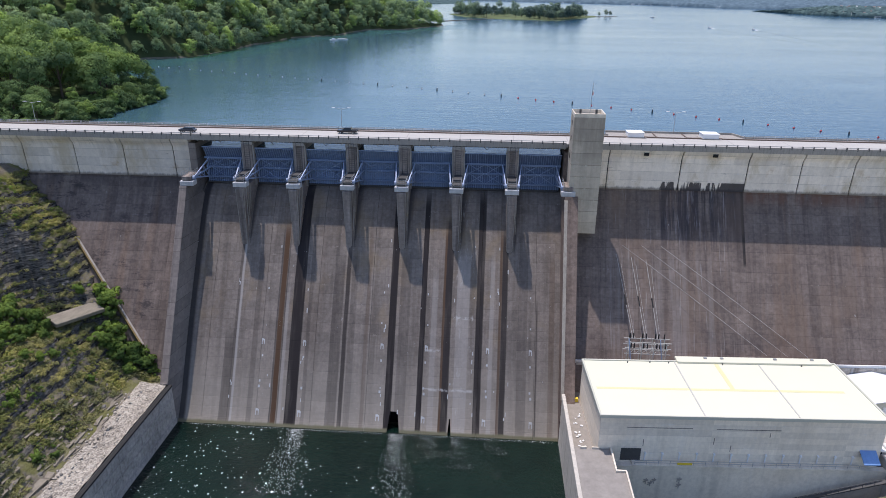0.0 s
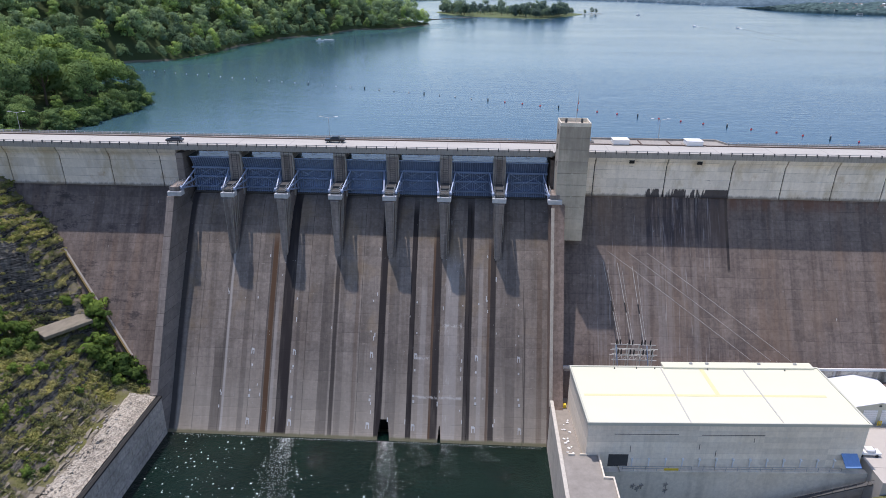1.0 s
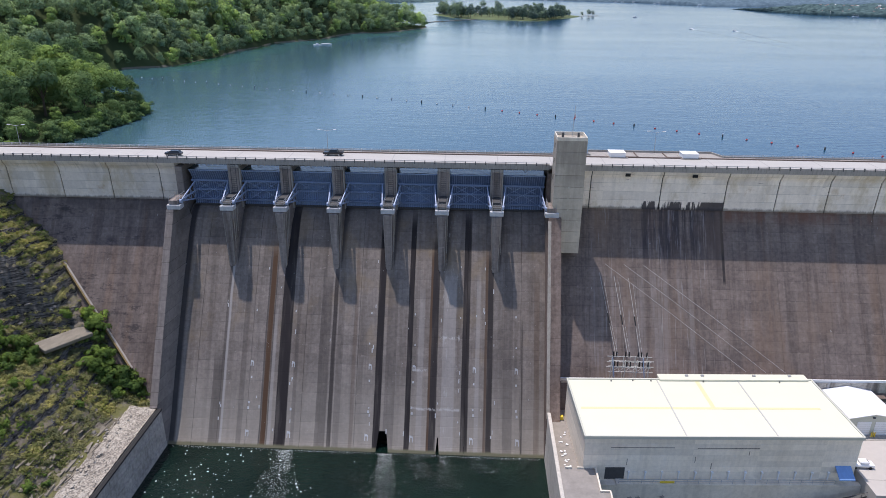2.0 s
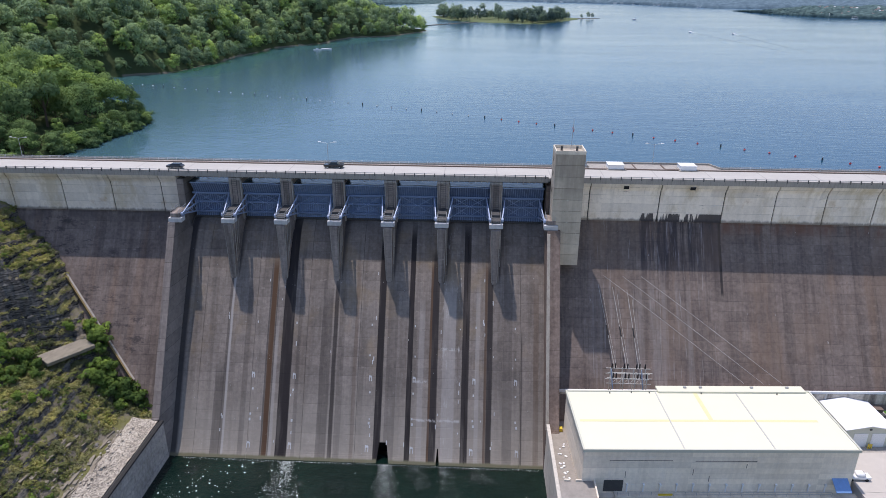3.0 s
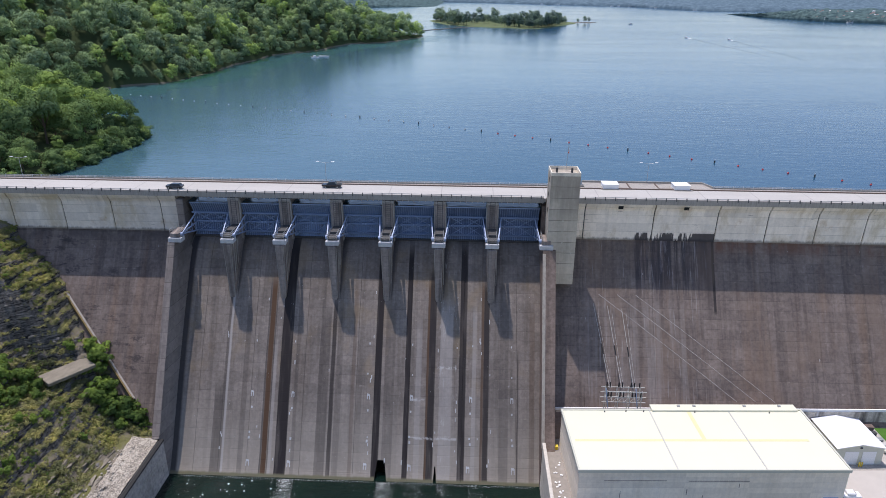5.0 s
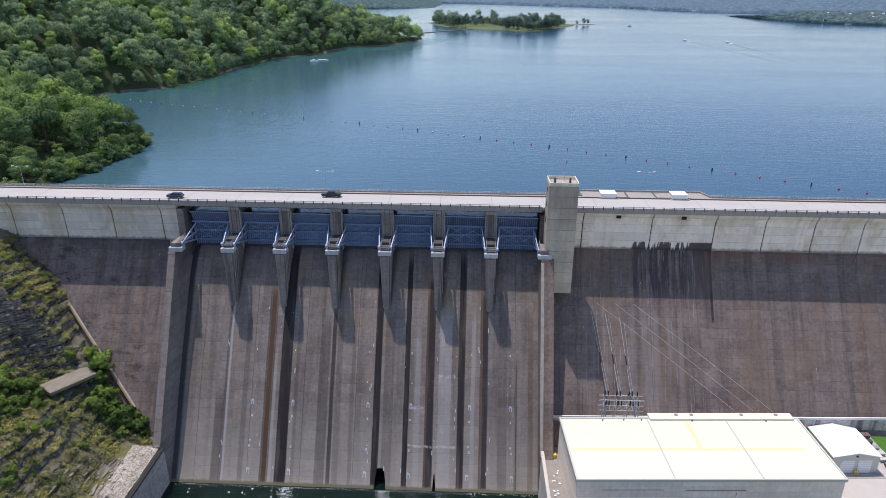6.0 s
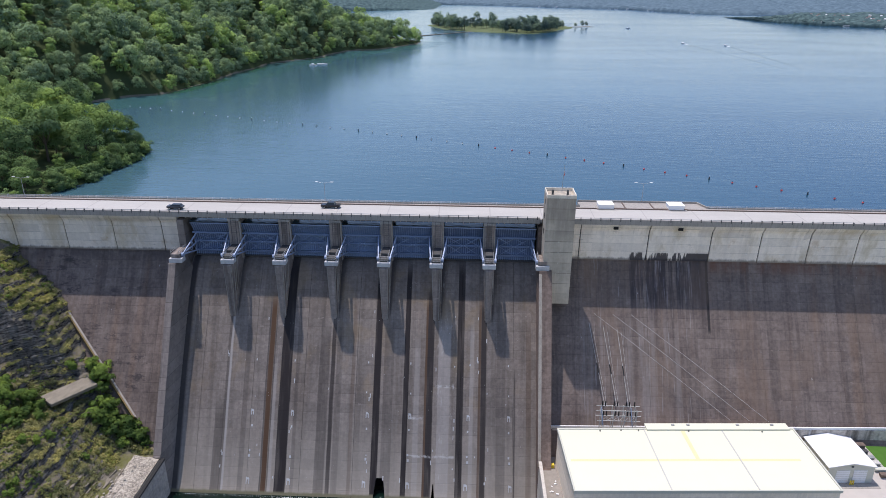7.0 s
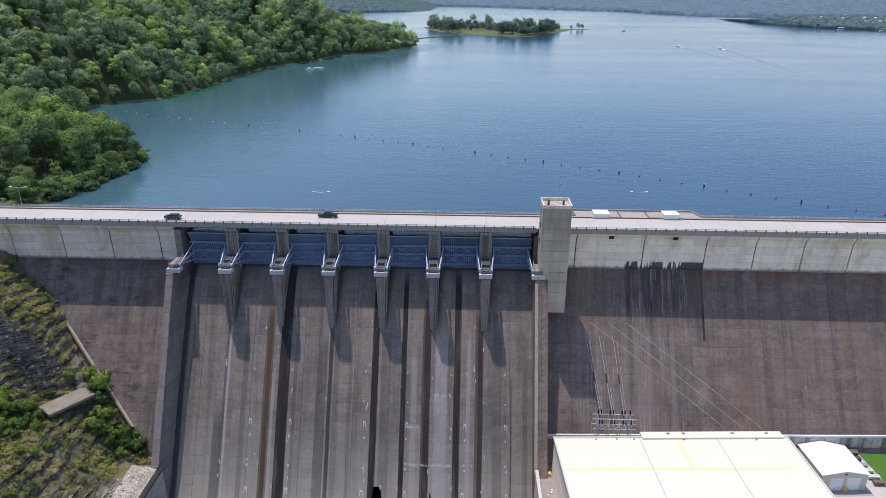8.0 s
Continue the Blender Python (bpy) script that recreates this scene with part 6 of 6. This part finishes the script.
def ridge(name, x0, x1, y_at, depth, height, seed, material, label, step=14, taper=100.0):
    """A wooded far shore: a strip of land from its waterline, rising to a ridge under a lumpy canopy."""
    nx, nd = max(12, int((x1 - x0) / step)), 38
    vv, ff = [], []
    for i in range(nx + 1):
        x = x0 + (x1 - x0) * i / nx
        y0 = y_at(x)
        ends = max(0.0, min(1, (x - x0) / taper, (x1 - x) / taper)) ** 0.7
        for j in range(nd + 1):
            fd = (j / nd) ** 1.7
            y_ = y0 + fd * depth * min(1.0, 0.06 + (x - x0) / (3 * taper))
            h = height * (0.55 + 0.75 * noise.fractal((x * 0.0016, fd * 1.4, seed), 1, 2, 3)) * math.sin(min(1, fd * 1.25) * 1.57) ** 0.8
            crown = 6.5 + 4.0 * noise.noise((x * 0.085, y_ * 0.085, seed)) + 2.4 * noise.noise((x * 0.21, y_ * 0.21, seed)) + 3.5 * noise.noise((x * 0.02, y_ * 0.02, seed)) if j > 1 else 2.5 * j
            vv.append((x + 2.5 * noise.noise((x * 0.3, y_ * 0.3, 1)), y_, LAKE - 0.3 + max(0, h + crown) * ends))
    n = nd + 1
    for i in range(nx):
        for j in range(nd):
            ff.append((i * n + j, (i + 1) * n + j, (i + 1) * n + j + 1, i * n + j + 1))
    tagged(new(name, raw(name, vv, ff, material, True)), label, "hills", kind="structure")


def along(xs_, ys_):
    return lambda x: float(np.interp(x, xs_, ys_))


HEAD = ((600, 622, 667, 754, 1000, 2200), (1500, 1305, 1150, 1090, 930, 700))
ridge("hills_right", 602, 2200, along(*HEAD), 420, 13, 2.0, M_FAR, "wooded far headland with houses", 5, 60)
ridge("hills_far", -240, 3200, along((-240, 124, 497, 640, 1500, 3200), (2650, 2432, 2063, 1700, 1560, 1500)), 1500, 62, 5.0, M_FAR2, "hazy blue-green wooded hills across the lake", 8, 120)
ridge("hills_left", -2600, -95, along((-2600, -330, -95), (1650, 1770, 1965)), 700, 60, 8.0, M_FAR, "hazy wooded hills behind the point", 9, 240)
ridge("backdrop", -4200, 4400, lambda x: 3900.0, 500, 95, 12.0, M_FAR2, "hazy pale blue hills along the horizon", 60, 300)
house_a, house_b = M_WHITE, plain("red_roof", (0.27, 0.20, 0.18), 0.8)
for i in range(44):
    x = R.uniform(655, 790)
    d_ = R.uniform(10, 130)
    yy = float(np.interp(x, *HEAD)) + d_
    s = R.uniform(1.3, 2.6)
    h = thing("far_house", (x, yy, LAKE + 4 + 0.09 * d_), "small far house with a pale roof among trees", "house", "far houses")
    part("walls", box(bmesh.new(), -s, s, -s * 0.6, s * 0.6, -12, 1.6), M_CREAM, h)
    part("roof", prism(bmesh.new(), [(-s * 0.75, 1.6), (s * 0.75, 1.6), (0, 2.8)], -s * 1.08, s * 1.08), house_b if i % 3 else house_a, h)
for x, yy in ((452, 2100), (470, 2085), (500, 2052), (516, 2030), (540, 1950), (548, 1930), (690, 1120), (742, 1082), (300, 2240), (250, 2290), (610, 1760)):
    d_ = thing("boat_dock", (x, yy, LAKE), "small white boat dock on the far shore", "dock", "far docks")
    part("float_deck", box(bmesh.new(), -5, 5, -2.5, 2.5, -0.3, 0.6, 0.1), M_WHITE, d_)
    part("roof", box(bmesh.new(), -4.6, 4.6, -2.6, 2.6, 3.0, 3.3, 0.05), M_WHITE, d_)
    for q in (-4.2, 4.2):
        part("post", box(bmesh.new(), q - 0.15, q + 0.15, -0.15, 0.15, 0.6, 3.0), M_GALV, d_)

# ---------------------------------------------------------------- buoys, boats, cars
LINE = glide([(-170, 205), (-79, 165.7), (-13, 137.4), (59, 98.5), (97, 75.5), (139.5, 47.8), (165, 33)], 8)
acc = 0.0
nb = 0
for (xa, ya), (xb, yb) in zip(LINE, LINE[1:]):
    seg = math.hypot(xb - xa, yb - ya)
    while acc < seg:
        f = acc / seg
        x, yy = xa + (xb - xa) * f, ya + (yb - ya) * f
        marker = nb % 4 == 3
        b = thing("marker_buoy" if marker else "buoy", (x, yy, LAKE), "slim dark marker buoy in the buoy line" if marker else "round red float in the buoy line" if x > 20 else "small pale float in the buoy line", "buoy", "buoy line")
        if marker:
            part("float_body", rod(bmesh.new(), (0, 0, -0.2), (0, 0, 0.9), 0.32, 0.22), M_STEEL, b)
            part("mast", rod(bmesh.new(), (0, 0, 0.9), (0, 0, 1.3), 0.14, 0.1), M_WHITE, b)
        else:
            bm = bmesh.new()
            bmesh.ops.create_uvsphere(bm, u_segments=10, v_segments=6, radius=0.36, matrix=Matrix.Translation((0, 0, 0.12)) @ Matrix.Diagonal((1, 1, 0.8, 1)))
            part("float_body", bm, M_RED if x > 20 else M_GALV, b)
            part("eye_ring", rod(bmesh.new(), (0, 0, 0.4), (0, 0, 0.6), 0.11), M_STEEL, b)
        nb += 1
        acc += 8.0
    acc -= seg


def boat(x, yy, turn, length, label, cabin=True):
    b = thing("boat", (x, yy, LAKE), label, "boat", "boats")
    b.rotation_euler = (0, 0, turn)
    bm = bmesh.new()
    w = length * 0.17
    deck = [(-length / 2, -w), (length * 0.2, -w), (length / 2, 0), (length * 0.2, w), (-length / 2, w)]
    t = [bm.verts.new((px_, py_, 0.9)) for px_, py_ in deck]
    f = [bm.verts.new((px_ * 0.94, py_ * 0.7, -0.2)) for px_, py_ in deck]
    bm.faces.new(t); bm.faces.new(f[::-1])
    for i in range(5):
        bm.faces.new((f[i], f[(i + 1) % 5], t[(i + 1) % 5], t[i]))
    part("hull", bm, M_WHITE, b)
    if cabin:
        part("cabin", box(bmesh.new(), -length * 0.2, length * 0.12, -w * 0.75, w * 0.75, 0.9, 1.9, 0.1), M_WHITE, b)
        part("windscreen", box(bmesh.new(), length * 0.12, length * 0.15, -w * 0.7, w * 0.7, 1.0, 1.7), M_GLASSD, b)


boat(-113.5, 419, 0.2, 7, "white pontoon boat moored by the wooded shore")
boat(-107.5, 428, 0.1, 9, "low white boat moored by the wooded shore", False)
for x, yy, ex, ey in ((283, 706, 290, 430), (325, 677, 305, 425)):
    d = Vector((x - ex, yy - ey, 0)).normalized()
    nrm = Vector((-d.y, d.x, 0))
    boat(x, yy, math.atan2(d.y, d.x), 9, "white speedboat on the open lake", False)
    p0 = Vector((x, yy, LAKE + 0.05)) - d * 3.5
    bm = bmesh.new()
    bm.faces.new([bm.verts.new(p) for p in (p0 - nrm * 0.5, p0 + nrm * 0.5, p0 - d * 14 + nrm * 1.3, p0 - d * 14 - nrm * 1.3)][::-1])
    whole("wake", bm, M_FOAM_GLINT, "short white wake behind a speedboat", "wake", kind="stuff")
    bm = bmesh.new()
    q0 = p0 - d * 15 - Vector((0, 0, 0.02))
    L = (Vector((ex, ey, 0)) - Vector((x, yy, 0))).length - 20
    for k_ in range(14):
        f0, f1 = k_ / 14, (k_ + 0.9) / 14
        w0 = 0.5 * (1 - f0) + 0.15
        bm.faces.new([bm.verts.new(p) for p in (q0 - d * L * f0 - nrm * w0, q0 - d * L * f0 + nrm * w0, q0 - d * L * f1 + nrm * w0, q0 - d * L * f1 - nrm * w0)][::-1])
    whole("wake_trail", bm, M_TAIL, "long dark wake trail on the lake", "wake", kind="stuff")
boat(282, 1019, 0.4, 8, "small white boat far out on the lake")


def car(x, yy, body, pickup, label):
    c = thing("pickup_truck" if pickup else "car", (x, yy, ROAD_Z + 0.055), label, "truck" if pickup else "car", "vehicles on the dam road")
    L, W = (5.6, 1.0) if pickup else (4.7, 0.92)
    bm = box(bmesh.new(), -L / 2, L / 2, -W, W, 0.45, 1.05, 0.12)
    part("body", bm, body, c)
    a, b = (-0.9, 1.1) if pickup else (-1.0, 1.6)
    bm = bmesh.new()
    lo_ = [bm.verts.new((sx_, sy_, 1.05)) for sx_, sy_ in ((a - 0.5, -W * 0.92), (b + 0.3, -W * 0.92), (b + 0.3, W * 0.92), (a - 0.5, W * 0.92))]
    hi_ = [bm.verts.new((sx_, sy_, 1.72 if pickup else 1.5)) for sx_, sy_ in ((a + 0.2, -W * 0.75), (b, -W * 0.75), (b, W * 0.75), (a + 0.2, W * 0.75))]
    bm.faces.new(hi_)
    for i in range(4):
        bm.faces.new((lo_[i], lo_[(i + 1) % 4], hi_[(i + 1) % 4], hi_[i]))
    part("cabin", bm, M_GLASSD, c, "dark glazed cabin")
    part("roof", box(bmesh.new(), a + 0.25, b - 0.03, -W * 0.74, W * 0.74, 1.73 if pickup else 1.51, 1.78 if pickup else 1.55), body, c)
    if pickup:
        part("load_bed", box(bmesh.new(), b + 0.4, L / 2 - 0.1, -W * 0.85, W * 0.85, 1.052, 1.12), M_RUBBER, c)
    for sx_ in (-L * 0.31, L * 0.31):
        for sy_ in (-W, W):
            w_ = part("tyre", rod(bmesh.new(), (sx_, sy_ - 0.1, 0.36), (sx_, sy_ + 0.1, 0.36), 0.36, seg=14), M_RUBBER, c)
            part("rim", rod(bmesh.new(), (sx_, sy_ - 0.12, 0.36), (sx_, sy_ + 0.12, 0.36), 0.2, seg=10), M_GALV, w_)


M_BLACKCAR = plain("black_car_paint", (0.012, 0.013, 0.016), 0.2, 0, 0.1, 1, 0.5)
M_GREYCAR = plain("dark_grey_car_paint", (0.06, 0.065, 0.075), 0.25, 0.3, 0.1, 1, 0.5)
car(-17.0, 15.2, M_BLACKCAR, True, "black pickup truck driving on the dam road")
car(-61.5, 11.4, M_GREYCAR, False, "dark grey car driving on the dam road")

# ---------------------------------------------------------------- foam below the outlets and glitter on the river
def flecks(name, spots, label):
    bm = bmesh.new()
    for x, yy, s in spots:
        a = R.uniform(0, 6.28)
        bm.faces.new([bm.verts.new((x + s * r_ * math.cos(a + k_ * 1.2566), yy + s * r_ * math.sin(a + k_ * 1.2566), 0.03)) for k_, r_ in ((0, 1), (1, R.uniform(0.4, 1)), (2, R.uniform(0.5, 1)), (3, R.uniform(0.4, 1)), (4, R.uniform(0.5, 1)))])
    return whole(name, bm, M_FOAM_GLINT, label, "foam", kind="stuff")


pts = []
for xc, y0, ln, w, n_ in ((-25.2, -26.4, 24, 4.6, 1050), (1.2, -26.4, 24, 3.8, 850), (16.5, -26.3, 12, 3.0, 130), (9, -26.3, 9, 3.0, 90), (25, -26.3, 6, 3.0, 60)):
    for i in range(n_):
        f = R.random() ** 1.25
        pts.append((xc + 3.0 * f + R.gauss(0, 0.5) * w * (0.45 + f), y0 - f * ln, R.uniform(0.03, 0.11) * (1.2 if f < 0.3 else 1.0)))
for i in range(520):
    pts.append((R.uniform(-56, 42), -26.05 - abs(R.gauss(0, 0.35)), R.uniform(0.03, 0.11)))
flecks("foam", pts, "white churned foam on the water below the outlets")
# sun glints on the river, laid on the water as small white flecks
pts = []
for i in range(1300):
    x, yy = R.uniform(-56.5, 12), -27 - 75 * R.random()
    if R.random() < min(1.0, max(0.06, (-x - 4) / 40 + (-yy - 40) / 80)):
        pts.append((x, yy, R.choice((0.07, 0.08, 0.1, 0.13, 0.18, 0.3))))
flecks("glint_flecks", pts, "white flecks laid on the dark river as sun glints")

# white pickup on the yard
w = thing("white_truck", (112.9, -40.6, 13.0), "white utility truck parked on the yard", "truck")
part("body", box(bmesh.new(), -2.7, 2.7, -0.95, 0.95, 0.5, 1.15, 0.1), M_WHITE, w)
part("cabin", box(bmesh.new(), -0.6, 1.3, -0.85, 0.85, 1.15, 1.85, 0.18), M_WHITE, w)
part("windscreen", box(bmesh.new(), 1.3, 1.36, -0.7, 0.7, 1.25, 1.7), M_GLASSD, w)
for sx_ in (-1.7, 1.7):
    for sy_ in (-0.95, 0.95):
        part("tyre", rod(bmesh.new(), (sx_, sy_ - 0.1, 0.38), (sx_, sy_ + 0.1, 0.38), 0.38, seg=12), M_RUBBER, w)
